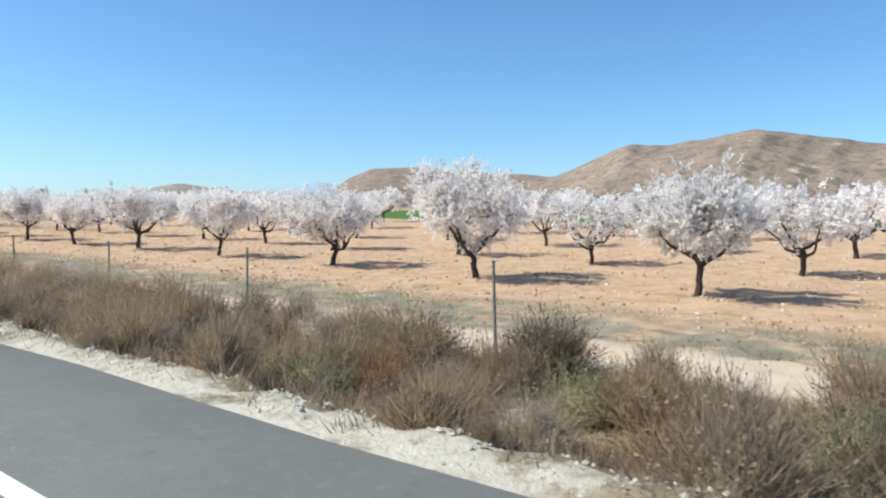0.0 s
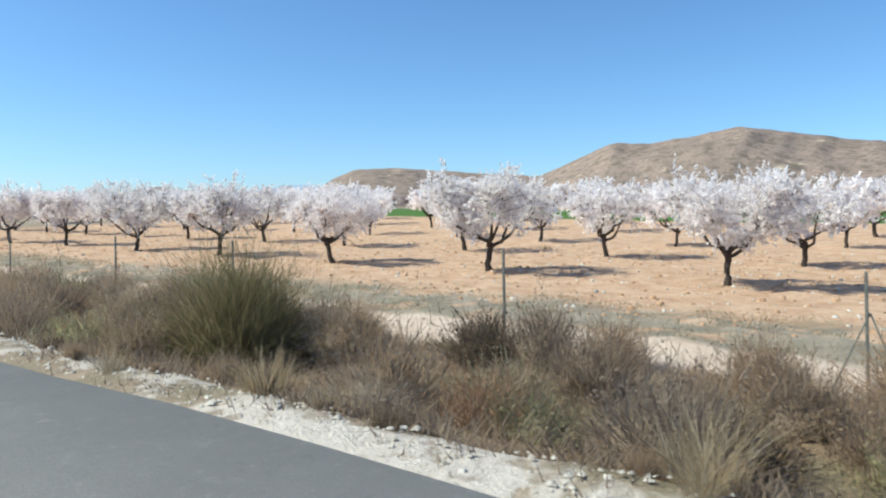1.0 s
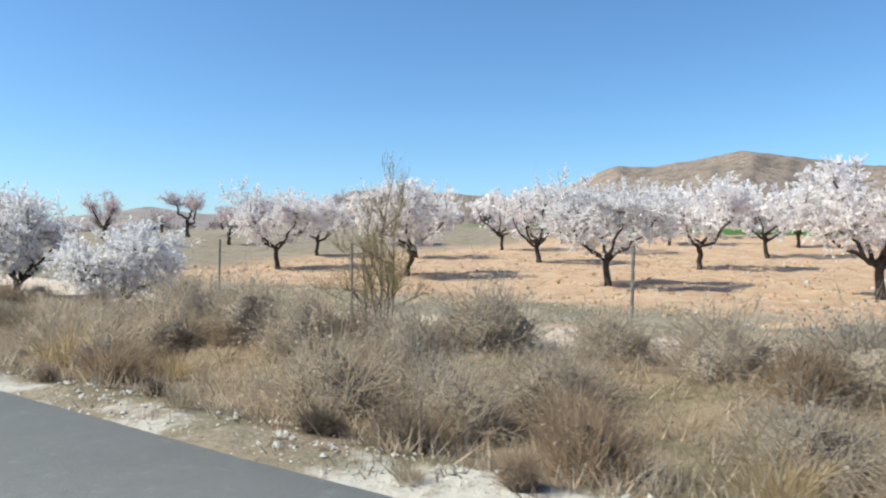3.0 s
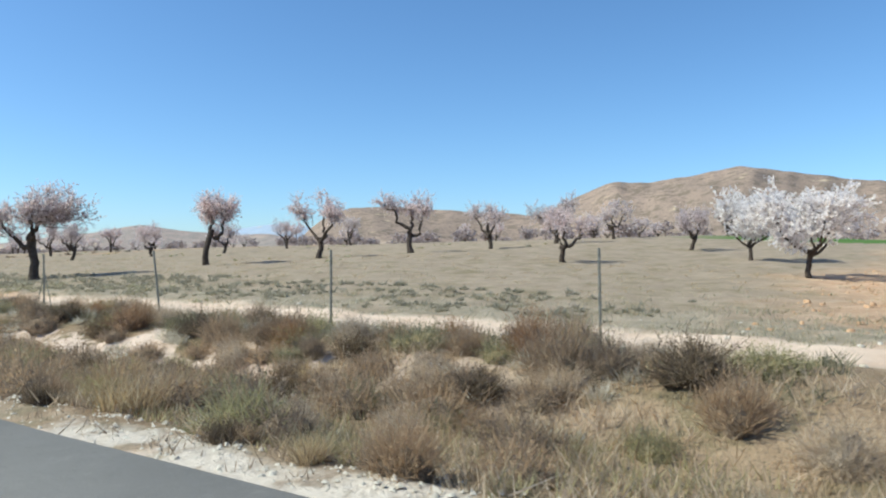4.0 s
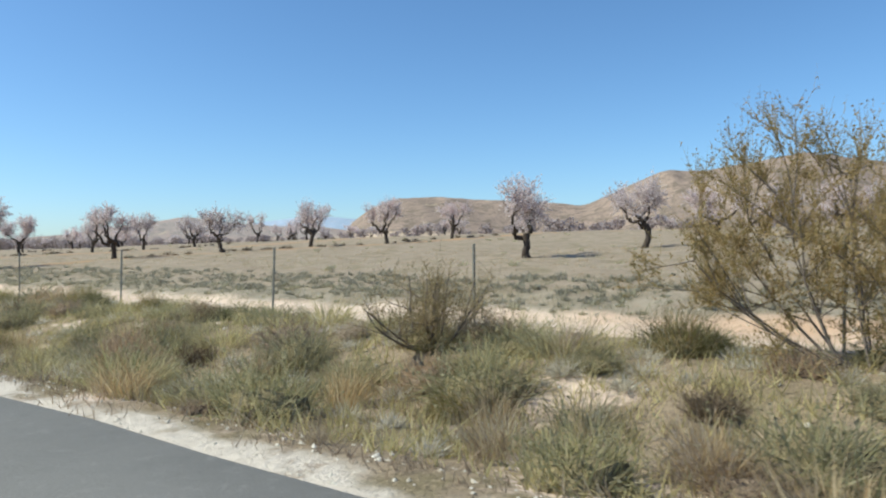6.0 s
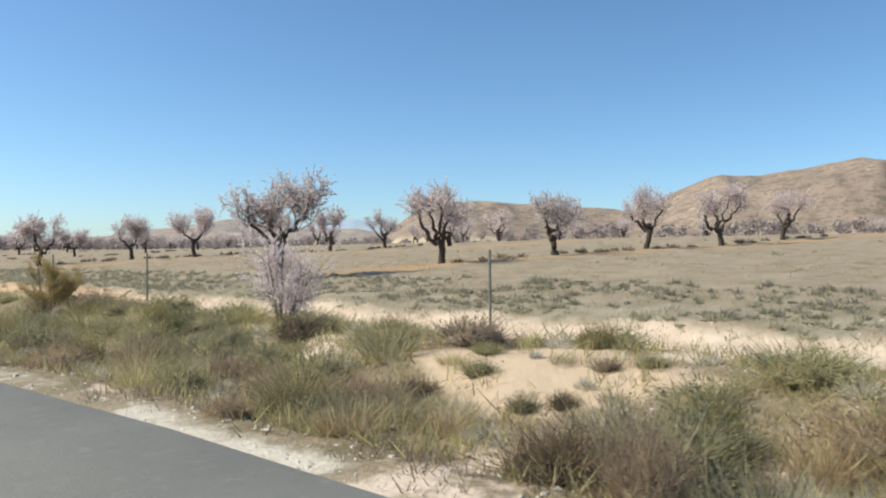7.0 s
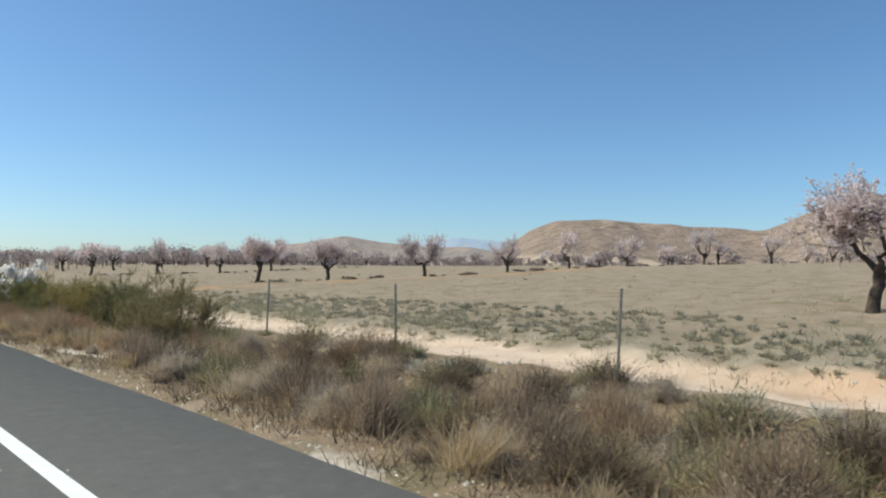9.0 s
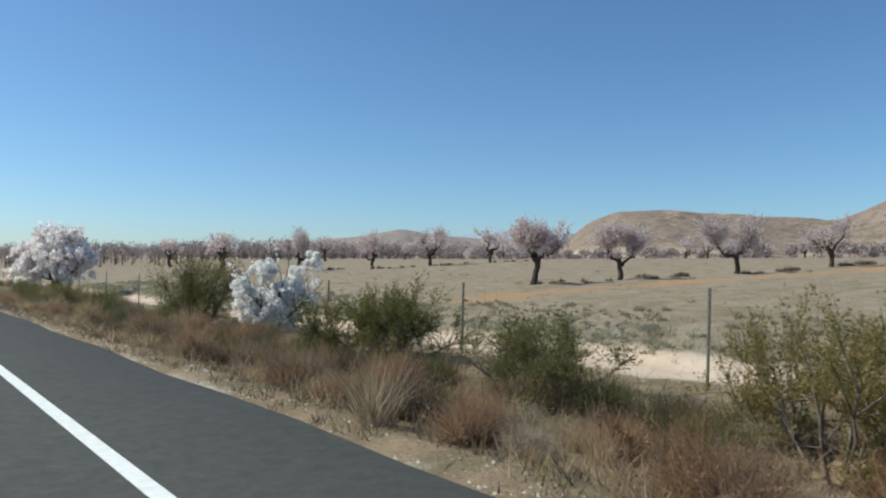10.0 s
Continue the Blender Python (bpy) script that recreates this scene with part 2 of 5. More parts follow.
def hill_material(name, a, b, scrub):
    g = Nodes(name)
    p = g.place()
    n = g.noise(0.006, 6, 0.6, p)
    s = g.noise(0.045, 6, 0.75, p)
    col = g.mix(g.ramp(n, 0.35, 0.65), a, b)
    col = g.mix(g.ramp(s, 0.48, 0.60), col, scrub)
    col = g.mix(g.ramp(g.noise(0.16, 4, 0.7, p), 0.54, 0.64), col, tuple(0.85 * c for c in scrub))
    col = g.mix(g.ramp(g.noise(0.02, 5, 0.6, p), 0.62, 0.7), col, (0.50, 0.41, 0.29))
    z = g.split(p)[2]
    foot = g.math("MULTIPLY", g.math("MULTIPLY", g.ramp(z, 5.0, 9.0), g.ramp(z, 34.0, 22.0)), g.ramp(g.noise(0.007, 3, 0.5, p), 0.5, 0.58))
    col = g.mix(foot, col, (0.47, 0.375, 0.28))
    g.bump(s, 0.7, 4.0)
    return g.done(col, 0.95, specular=0.1)


M_GROUND = ground_material()
M_ASPHALT = asphalt_material()
M_PAINT = plain("road_paint", (0.72, 0.72, 0.70), (0.84, 0.84, 0.82), 9, 0.7, bump=0.3, depth=0.004)
M_BARK = plain("almond_bark", (0.048, 0.037, 0.030), (0.098, 0.078, 0.064), 7, 0.95, bump=0.9, depth=0.03, specular=0.15)
M_BOUGH = plain("almond_branch", (0.144, 0.112, 0.093), (0.288, 0.232, 0.195), 9, 0.95, bump=0.4, specular=0.15)
M_BLOSSOM = leafy("white_blossom", [(0.870, 0.820, 0.805), (0.920, 0.885, 0.870), (0.930, 0.900, 0.885), (0.885, 0.840, 0.820)], 0.7, 0.5, 0.05)
M_PINK = leafy("pink_blossom", [(0.654, 0.552, 0.536), (0.760, 0.672, 0.662), (0.809, 0.740, 0.737), (0.578, 0.480, 0.457)], 0.7, 0.5, 0.1)
M_HAZE = leafy("far_blossom", [(0.356, 0.280, 0.266), (0.432, 0.353, 0.341), (0.497, 0.426, 0.416), (0.307, 0.237, 0.219)], 0.8, 0.3, 0.1)
M_SNOW = leafy("pure_white_blossom", [(0.90, 0.88, 0.85), (0.95, 0.93, 0.91), (0.93, 0.91, 0.87)], 0.7, 0.5, 0.03)
M_DRY = leafy("dry_brush", [(0.298, 0.216, 0.146), (0.367, 0.278, 0.192), (0.449, 0.352, 0.251), (0.329, 0.245, 0.163)], 0.9, 0.5, 0.28)
M_GREY = leafy("grey_brush", [(0.432, 0.353, 0.264), (0.516, 0.427, 0.325), (0.600, 0.502, 0.391), (0.444, 0.359, 0.253)], 0.9, 0.5, 0.20)
M_STRAW = leafy("straw_grass", [(0.360, 0.270, 0.155), (0.470, 0.375, 0.235), (0.560, 0.470, 0.320), (0.300, 0.220, 0.130)], 0.9, 0.5, 0.15)
M_OLIVE = leafy("olive_shrub", [(0.248, 0.234, 0.126), (0.320, 0.300, 0.168), (0.418, 0.381, 0.244), (0.291, 0.256, 0.151)], 0.9, 0.5, 0.28)
M_BROOM = leafy("broom_green", [(0.131, 0.135, 0.053), (0.205, 0.189, 0.080), (0.292, 0.241, 0.117), (0.335, 0.241, 0.138)], 0.9, 0.5, 0.15)
M_YELLOW = leafy("yellow_olive_grass", [(0.289, 0.257, 0.140), (0.369, 0.333, 0.190), (0.464, 0.418, 0.254), (0.346, 0.297, 0.169)], 0.9, 0.5, 0.28)
M_FEATHER = leafy("yellow_broom", [(0.257, 0.209, 0.087), (0.348, 0.272, 0.121), (0.446, 0.337, 0.166), (0.310, 0.224, 0.108)], 0.9, 0.5, 0.12)
M_GREEN = leafy("dark_broom", [(0.095, 0.109, 0.043), (0.138, 0.142, 0.059), (0.190, 0.177, 0.084), (0.224, 0.185, 0.100)], 0.9, 0.5, 0.15)
M_SAGE = leafy("grey_green_herbs", [(0.355, 0.332, 0.224), (0.421, 0.393, 0.270), (0.501, 0.465, 0.340), (0.382, 0.332, 0.219)], 0.9, 0.5, 0.2)
M_HERB = leafy("pale_meadow_herbs", [(0.359, 0.323, 0.221), (0.424, 0.391, 0.280), (0.489, 0.453, 0.334), (0.374, 0.329, 0.221)], 0.9, 0.5, 0.2)
# darker variant of M_DRY; shade in the verge's gaps put into the colour
M_DARK_BRUSH = leafy("darkened_brush", [(0.130, 0.098, 0.066), (0.175, 0.132, 0.090), (0.230, 0.176, 0.124), (0.155, 0.122, 0.078)], 0.9, 0.4, 0.25)
M_SILVER = leafy("silver_herbs", [(0.420, 0.385, 0.310), (0.520, 0.485, 0.405), (0.610, 0.575, 0.495)], 0.9, 0.5, 0.15)
M_RUST = leafy("rusty_buds", [(0.284, 0.175, 0.101), (0.359, 0.234, 0.141), (0.435, 0.302, 0.198), (0.265, 0.167, 0.101)], 0.9, 0.5, 0.1)
# bush cores: darker copies of the foliage tones, for the shade inside
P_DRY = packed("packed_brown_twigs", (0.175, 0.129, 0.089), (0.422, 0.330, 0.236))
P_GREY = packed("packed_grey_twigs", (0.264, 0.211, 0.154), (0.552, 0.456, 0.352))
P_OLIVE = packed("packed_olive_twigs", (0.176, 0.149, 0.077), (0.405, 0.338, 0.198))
P_DARK_BRUSH = packed("packed_darkened_twigs", (0.062, 0.048, 0.032), (0.165, 0.128, 0.088))
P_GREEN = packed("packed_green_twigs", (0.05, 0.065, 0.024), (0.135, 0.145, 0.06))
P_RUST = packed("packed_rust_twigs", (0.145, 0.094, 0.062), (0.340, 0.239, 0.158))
M_TWIG = plain("grey_twig", (0.14, 0.115, 0.09), (0.24, 0.20, 0.165), 12, 0.95, bump=0.4)
M_STONE = plain("chalk_stone", (0.38, 0.34, 0.28), (0.60, 0.56, 0.49), 10, 0.95, bump=0.6, depth=0.02, specular=0.1)
M_LIME = plain("white_limestone", (0.58, 0.54, 0.47), (0.80, 0.77, 0.70), 5, 0.95, bump=0.8, depth=0.03, specular=0.1)
M_CLOD = plain("earth_clod", (0.33, 0.20, 0.11), (0.50, 0.335, 0.205), 3, 0.95, bump=0.7, depth=0.02, specular=0.1)
M_POST = plain("galvanised_post", (0.16, 0.155, 0.13), (0.27, 0.26, 0.225), 14, 0.6, 0.35, bump=0.2)
M_WHITE = plain("white_plastic", (0.74, 0.75, 0.76), (0.82, 0.82, 0.82), 8, 0.45, bump=0.1)
M_BLACK = plain("black_band", (0.015, 0.015, 0.016), (0.03, 0.03, 0.03), 9, 0.5, bump=0.1)
M_AMBER = plain("amber_reflector", (0.62, 0.30, 0.02), (0.75, 0.42, 0.04), 30, 0.25, bump=0.2, specular=0.6)
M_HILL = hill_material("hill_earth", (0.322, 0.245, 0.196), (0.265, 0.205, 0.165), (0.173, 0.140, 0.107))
# paler and greyer than M_HILL, with less contrast to its scrub
M_FAR = hill_material("far_hill_tone", (0.361, 0.284, 0.249), (0.310, 0.267, 0.241), (0.241, 0.215, 0.198))
# the distance's blue haze is painted into this range's colour
M_BLUE_HAZE = hill_material("distant_range_haze", (0.36, 0.42, 0.52), (0.33, 0.40, 0.50), (0.32, 0.38, 0.47))


# ---- geometry helpers ----
def mesh_of(name, verts, faces, smooth=False):
    """A mesh from arrays; faces all have the same number of corners."""
    verts, faces = np.asarray(verts, float), np.asarray(faces, int)
    me = bpy.data.meshes.new(name)
    me.vertices.add(len(verts))
    me.vertices.foreach_set("co", verts.ravel())
    k = faces.shape[1]
    me.loops.add(faces.size)
    me.loops.foreach_set("vertex_index", faces.ravel())
    me.polygons.add(len(faces))
    me.polygons.foreach_set("loop_start", np.arange(len(faces)) * k)
    me.polygons.foreach_set("loop_total", np.full(len(faces), k))
    if smooth:
        me.polygons.foreach_set("use_smooth", np.ones(len(faces), bool))
    me.update(calc_edges=True)
    return me


def dressed(me, *materials):
    for m in materials:
        me.materials.append(m)
    return me


def part(name, me, parent, label=""):
    ob = new(name, me)
    ob.parent = parent
    return tagged(ob, label)


def box_mesh(name, boxes):
    """Bevelled boxes (x0, y0, z0, x1, y1, z1), joined."""
    bm = bmesh.new()
    for x0, y0, z0, x1, y1, z1 in boxes:
        m = Matrix.Translation(((x0 + x1) / 2, (y0 + y1) / 2, (z0 + z1) / 2)) @ Matrix.Diagonal((x1 - x0, y1 - y0, z1 - z0, 1))
        bmesh.ops.create_cube(bm, size=1, matrix=m)
    bmesh.ops.bevel(bm, geom=bm.edges[:], offset=0.004, segments=1, affect="EDGES")
    me = bpy.data.meshes.new(name)
    bm.to_mesh(me)
    bm.free()
    return me


def tubes(paths, sides=6):
    """Tapered tubes along (points, radii); returns verts and quads."""
    vs, fs, at = [], [], 0
    ring = np.linspace(0, 2 * math.pi, sides, endpoint=False)
    for pts, rad in paths:
        pts = np.asarray(pts, float)
        d = np.gradient(pts, axis=0)
        d /= np.linalg.norm(d, axis=1)[:, None] + 1e-9
        up = np.where(np.abs(d[:, 2:3]) > 0.9, np.array([[1.0, 0, 0]]), np.array([[0, 0, 1.0]]))
        a = np.cross(d, up)
        a /= np.linalg.norm(a, axis=1)[:, None] + 1e-9
        b = np.cross(d, a)
        r = np.asarray(rad)[:, None, None]
        v = pts[:, None, :] + r * (np.cos(ring)[None, :, None] * a[:, None, :] + np.sin(ring)[None, :, None] * b[:, None, :])
        vs.append(v.reshape(-1, 3))
        for i in range(len(pts) - 1):
            for j in range(sides):
                k = (j + 1) % sides
                fs.append((at + i * sides + j, at + i * sides + k, at + (i + 1) * sides + k, at + (i + 1) * sides + j))
        at += len(pts) * sides
    return np.concatenate(vs), np.array(fs)


def unit(rng, n):
    v = rng.normal(size=(n, 3))
    return v / np.linalg.norm(v, axis=1)[:, None]


def petals(rng, centres, size):
    """A small leaf or petal at each centre, turned at random."""
    n = len(centres)
    a = unit(rng, n)
    b = np.cross(a, unit(rng, n))
    b /= np.linalg.norm(b, axis=1)[:, None] + 1e-9
    s = (size * rng.uniform(0.6, 1.4, n))[:, None]
    v = np.stack([centres - a * s, centres + (a * 0.6 + b * 0.75) * s, centres + (a * 0.6 - b * 0.75) * s], 1)
    return v.reshape(-1, 3), np.arange(n * 3).reshape(-1, 3)


def blades(rng, base, lean, height, width, curl=0.35):
    """Grass blades or thin stems: a bent spindle of two triangles each."""
    n = len(base)
    ang = rng.uniform(0, 2 * math.pi, n)
    w = np.stack([np.cos(ang), np.sin(ang), np.zeros(n)], 1) * (np.asarray(width) / 2).reshape(-1, 1)
    h = np.asarray(height).reshape(-1, 1)
    d = np.concatenate([lean, np.ones((n, 1))], 1)
    d /= np.linalg.norm(d, axis=1)[:, None]
    mid = base + d * h * 0.45
    tip = base + d * h + np.concatenate([lean * curl * h, -curl * 0.35 * h * np.linalg.norm(lean, axis=1)[:, None]], 1)
    v = np.stack([base, mid - w, mid + w, tip], 1).reshape(-1, 3)
    i = np.arange(n)[:, None] * 4
    f = np.concatenate([i + np.array([[0, 1, 2]]), i + np.array([[1, 3, 2]])], 0)
    return v, f


def shoots(rng, start, step, width):
    """Fine twigs: one long narrow triangle each."""
    side = np.cross(step, unit(rng, len(start)))
    side *= (np.asarray(width) / 2).reshape(-1, 1) / (np.linalg.norm(side, axis=1)[:, None] + 1e-9)
    v = np.stack([start - side, start + side, start + step], 1)
    return v.reshape(-1, 3), np.arange(len(start) * 3).reshape(-1, 3)


def joined(*pairs):
    V, F, n = [], [], 0
    for v, f in pairs:
        V.append(v)
        F.append(f + n)
        n += len(v)
    return np.concatenate(V), np.concatenate(F)


# ---- the lie of the land ----
FENCE_Y = [-120, 0, 20, 60, 110, 130, 170, 205, 230, 260, 300, 420]
FENCE_Z = [-0.6, -0.5, -0.45, 0.0, 0.4, 0.3, 0.28, 0.1, -0.1, -0.3, -0.4, -0.4]


def wave(x, y, k):
    return np.sin(x * k + 1.3 * np.sin(y * k * 0.7 + 2)) * np.sin(y * k * 1.1 + 1.7 * np.sin(x * k * 0.6 + 1))


def ground_z(x, y):
    x, y = np.asarray(x, float), np.asarray(y, float)
    b = np.interp(y, FENCE_Y, FENCE_Z)
    ditch = np.minimum(b, 0) - 0.22
    z = np.where(x < 3.3, -0.10, 0.0)
    s = lambda a, c: np.clip((x - a) / (c - a), 0, 1) ** 2 * (3 - 2 * np.clip((x - a) / (c - a), 0, 1))
    z = np.where(x >= 3.3, -0.10 + 0.06 * s(3.3, 3.6), z)
    z = z + (np.minimum(-0.15, ditch * 0.5) + 0.04) * s(4.0, 5.2)
    low = np.interp(y, [172, 188, 208, 224], [0.0, 1.0, 1.0, 0.0])
    foot = np.minimum(-0.15, ditch * 0.5)
    ditch = ditch - 0.2 * low
    z = z + (ditch - foot) * s(5.2, 6.2)
    z = z + (b - ditch) * s(6.2 + 1.5 * low, 8.4 + 1.2 * low)
    young = np.interp(y, [60, 115], [1.0, 0.0])
    k = 0.8 * np.interp(y, [75, 97, 108, 115, 140, 158, 176, 236, 256, 300], [0, 0.06, 0.5, 1, 1, 0.8, 1, 1, 0.7, 0.6])
    sl = np.interp(y, [45, 110], [0.018, 0.040])
    z = z + k * (1 - np.exp(-np.clip(x - 12, 0, None) / 6)) + sl * np.clip(x - 12, 0, 42)
    z = z + young * 0.030 * np.clip(x - 32, 0, 80) + (1 - young) * 0.006 * np.clip(x - 54, 0, 300) + young * 0.016 * np.clip(x - 82, 0, 60) + 0.004 * np.clip(x - 100, 0, None)
    rough = np.clip((x - 4.2) / 2, 0, 1)
    z = z + rough * (0.05 * wave(x, y, 1.9) + 0.025 * wave(x + 7, y - 3, 4.3))
    # uneven berm of broken chalk along the asphalt
    berm = np.clip((x - 3.7) / 0.35, 0, 1) * np.clip((4.9 - x) / 0.5, 0, 1) * np.interp(y, [60, 120], [1.0, 0.5])
    z = z + berm * (0.05 + 0.06 * wave(x * 1.3, y, 3.3) + 0.035 * wave(x + 5, y + 2, 5.9))
    # worn gullies in the sandy bank, and the farm track sunk between two lips
    bank = np.interp(y, [95, 101, 134, 144], [0, 1, 1, 0]) * np.clip((x - 6.2) / 0.6, 0, 1) * np.clip((8.4 - x) / 0.6, 0, 1)
    z = z + bank * (0.09 * wave(x * 1.4, y, 1.6) + 0.06 * wave(x + 3, y + 9, 3.7))
    wide = np.interp(y, [150, 172, 186, 192, 211, 220], [0, 0.5, 0.5, 1, 1, 0.4])
    lip = 0.35 * wave(x * 0.3, y, 1.3) + 0.2 * wave(x * 0.5 + 4, y + 2, 3.1)
    z = z - 0.24 * wide * np.clip((x - 9.9) / 0.7, 0, 1) * np.clip((12.9 + lip - x) / 0.45, 0, 1)
    # the meadow climbs gently towards the far rows
    z = z + (1 - young) * 0.028 * np.clip(x - 42, 0, 34)
    z = np.where(x < -8.5, -0.35, z)
    return z


def stretch(fine, low, high, step):
    """Fine steps in the middle, growing outwards."""
    out = list(fine)
    d = step
    while out[-1] < high:
        d *= 1.22
        out.append(out[-1] + d)
    d = step
    while out[0] > low:
        d *= 1.22
        out.insert(0, out[0] - d)
    return np.array(out)


def build_ground():
    xs = np.concatenate([[-8.8, -8.2, -4, 0, 3.2], np.arange(3.5, 14.5, 0.25), np.arange(15, 60, 1.2)])
    xs = stretch(xs, -2500, 3200, 2.0)
    ys = stretch(np.arange(-12, 300, 0.5), -2500, 3500, 2.0)
    X, Y = np.meshgrid(xs, ys)
    V = np.stack([X, Y, ground_z(X, Y)], -1).reshape(-1, 3)
    nx, ny = len(xs), len(ys)
    i = (np.arange(ny - 1)[:, None] * nx + np.arange(nx - 1)[None, :]).ravel()
    F = np.stack([i, i + 1, i + nx + 1, i + nx], 1)
    me = dressed(mesh_of("ground", V, F, True), M_GROUND)
    tagged(new("ground", me), "ochre and grey-green farmland with a sandy track and bare verge", "ground", kind="structure")


build_ground()


def build_road():
    ys = np.arange(-60, 420.1, 2.0)
    edge = 3.57 + 0.035 * np.sin(ys * 0.9) + 0.03 * np.sin(ys * 2.3 + 1)
    prof = [(-8.0, -0.12), (-7.9, 0.0), (-4.0, 0.035), (0.5, 0.012), (1.7, 0.004), (3.54, 0.0), (3.57, -0.02), (3.58, -0.12)]
    V = []
    for y, e in zip(ys, edge):
        for x, z in prof:
            V.append((x + (e - 3.57 if x > 3 else 0), y, z))
    n = len(prof)
    F = [(r * n + c, r * n + c + 1, (r + 1) * n + c + 1, (r + 1) * n + c) for r in range(len(ys) - 1) for c in range(n - 1)]
    road = tagged(new("road", dressed(mesh_of("road", V, F), M_ASPHALT)), "worn grey asphalt country road with paved shoulder", "road", kind="structure")
    for name, x0, x1, z in (("edge_line", 1.58, 1.73, 0.008), ("edge_line", -5.75, -5.6, 0.024)):
        V, F = [], []
        for i, y in enumerate(ys):
            V += [(x0, y, z), (x1, y, z - 0.0006)]
            if i:
                F.append((2 * i - 2, 2 * i - 1, 2 * i + 1, 2 * i))
        part(name, dressed(mesh_of(name, V, F), M_PAINT), road, "solid white painted edge line")


build_road()


def build_hills():
    """Ridges round the plain: a height for each bearing, with slopes, spurs and gullies."""
    def ridge(name, bearing, height, radius, depth, material, label, rough):
        a = np.arange(bearing[0], bearing[-1], 0.15)
        top = np.interp(a, bearing, height)
        top = np.convolve(np.pad(top, 3, mode="edge"), np.ones(7) / 7, "valid")
        rows = np.linspace(0, 1, 36)
        V = []
        for t in rows:
            r = radius + depth * (t - 0.6) + 40 * np.sin(a * 0.23)
            h = np.where(t <= 0.6, np.sin(t / 0.6 * math.pi / 2) ** 1.25, np.cos((t - 0.6) / 0.4 * math.pi / 2))
            spur = np.array([noise.noise(Vector((q * 0.4 + 2 * t, t * 4, radius))) + 0.4 * noise.noise(Vector((q * 0.9, t * 8, 7))) for q in a])
            fold = 1 - rough * 0.09 * (0.6 + spur) * math.sin(min(t / 0.6, 1) * math.pi)
            x, y = r * np.sin(np.radians(a)), 115 + r * np.cos(np.radians(a))
            base = ground_z(x, y)
            V.append(np.stack([x, y, base - 4 + (top - base + 4) * h * fold], 1))
        n, V = len(a), np.concatenate(V)
        jig = np.array([noise.noise(Vector((x * 0.02, y * 0.02, 0))) + 0.5 * noise.noise(Vector((x * 0.06, y * 0.06, 3))) for x, y, z in V])
        V[:, 2] += jig * 1.6 * np.clip(V[:, 2] / 60, 0, 1)
        i = (np.arange(len(rows) - 1)[:, None] * n + np.arange(n - 1)[None, :]).ravel()
        F = np.stack([i, i + 1, i + n + 1, i + n], 1)
        tagged(new(name, dressed(mesh_of(name, V, F, True), material)), label, "hill", kind="structure")

    ridge("hill_near", [43.6, 44.4, 46.0, 47.8, 51.5, 56.9, 60.3, 62.3, 64.0, 65.7, 68.4, 70.9, 74.0, 77.4, 80.1, 83, 90, 105, 125],
          [8, 52, 84, 104, 109, 101, 98, 91, 108, 130, 155, 147, 156, 171, 160, 150, 120, 60, 10],
          1500, 900, M_HILL, "bare tan hill with dark scrub and rounded tops", 1.0)
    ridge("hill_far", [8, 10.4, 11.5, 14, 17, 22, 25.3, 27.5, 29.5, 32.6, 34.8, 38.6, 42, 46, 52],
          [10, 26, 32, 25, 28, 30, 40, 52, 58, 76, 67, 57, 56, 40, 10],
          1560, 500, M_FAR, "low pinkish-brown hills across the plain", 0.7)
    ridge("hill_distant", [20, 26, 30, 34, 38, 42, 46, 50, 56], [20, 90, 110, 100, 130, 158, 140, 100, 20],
          3200, 700, M_BLUE_HAZE, "mountain range on the skyline, blue haze put into its colour", 0.5)


build_hills()


# ---- trees ----
def skeleton_tree(rng, trunk_h, trunk_r, limbs, reach, rise, crook, splits=3, lean=0.12):
    """Trunk and limbs as tapered tubes; returns them and the ends of the finest ones."""
    paths, tips = [], []
    bend = rng.normal(0, lean, 2)
    t = np.linspace(0, 1, 6)
    trunk = np.stack([bend[0] * t * trunk_h + rng.normal(0, 0.015, 6), bend[1] * t * trunk_h + rng.normal(0, 0.015, 6), t * trunk_h - 0.06], 1)
    paths.append((trunk, trunk_r * np.array([1.45, 1.1, 0.98, 0.92, 0.95, 1.0])))
    turn = rng.uniform(0, 6.28)
    for i in range(limbs):
        a = turn + i * 2 * math.pi / limbs + rng.normal(0, 0.25)
        length = reach * rng.uniform(0.75, 1.1)
        up = rise * rng.uniform(0.75, 1.15)
        n = 6
        s = np.linspace(0, 1, n)
        wob = np.cumsum(rng.normal(0, crook, (n, 3)), 0) * s[:, None]
        pts = trunk[-1] + np.stack([np.cos(a) * length * s ** 0.85, np.sin(a) * length * s ** 0.85, up * s ** 1.15], 1) + wob
        r0 = trunk_r * rng.uniform(0.55, 0.72)
        paths.append((pts, r0 * (1 - 0.75 * s) + 0.006))
        for q in range(splits + 2):
            at = rng.uniform(0.35, 1.0) if q else 1.0
            k = at * (n - 1)
            j = min(int(k), n - 2)
            p0 = pts[j] + (pts[j + 1] - pts[j]) * (k - j)
            b = a + rng.normal(0, 0.75)
            l2 = reach * rng.uniform(0.35, 0.6)
            s2 = np.linspace(0, 1, 4)
            w2 = np.cumsum(rng.normal(0, crook * 0.7, (4, 3)), 0) * s2[:, None]
            p2 = p0 + np.stack([np.cos(b) * l2 * s2, np.sin(b) * l2 * s2, rise * rng.uniform(0.25, 0.75) * s2], 1) + w2
            paths.append((p2, r0 * 0.36 * (1 - 0.8 * s2) + 0.004))
            tips.append(p2)
    return paths, tips


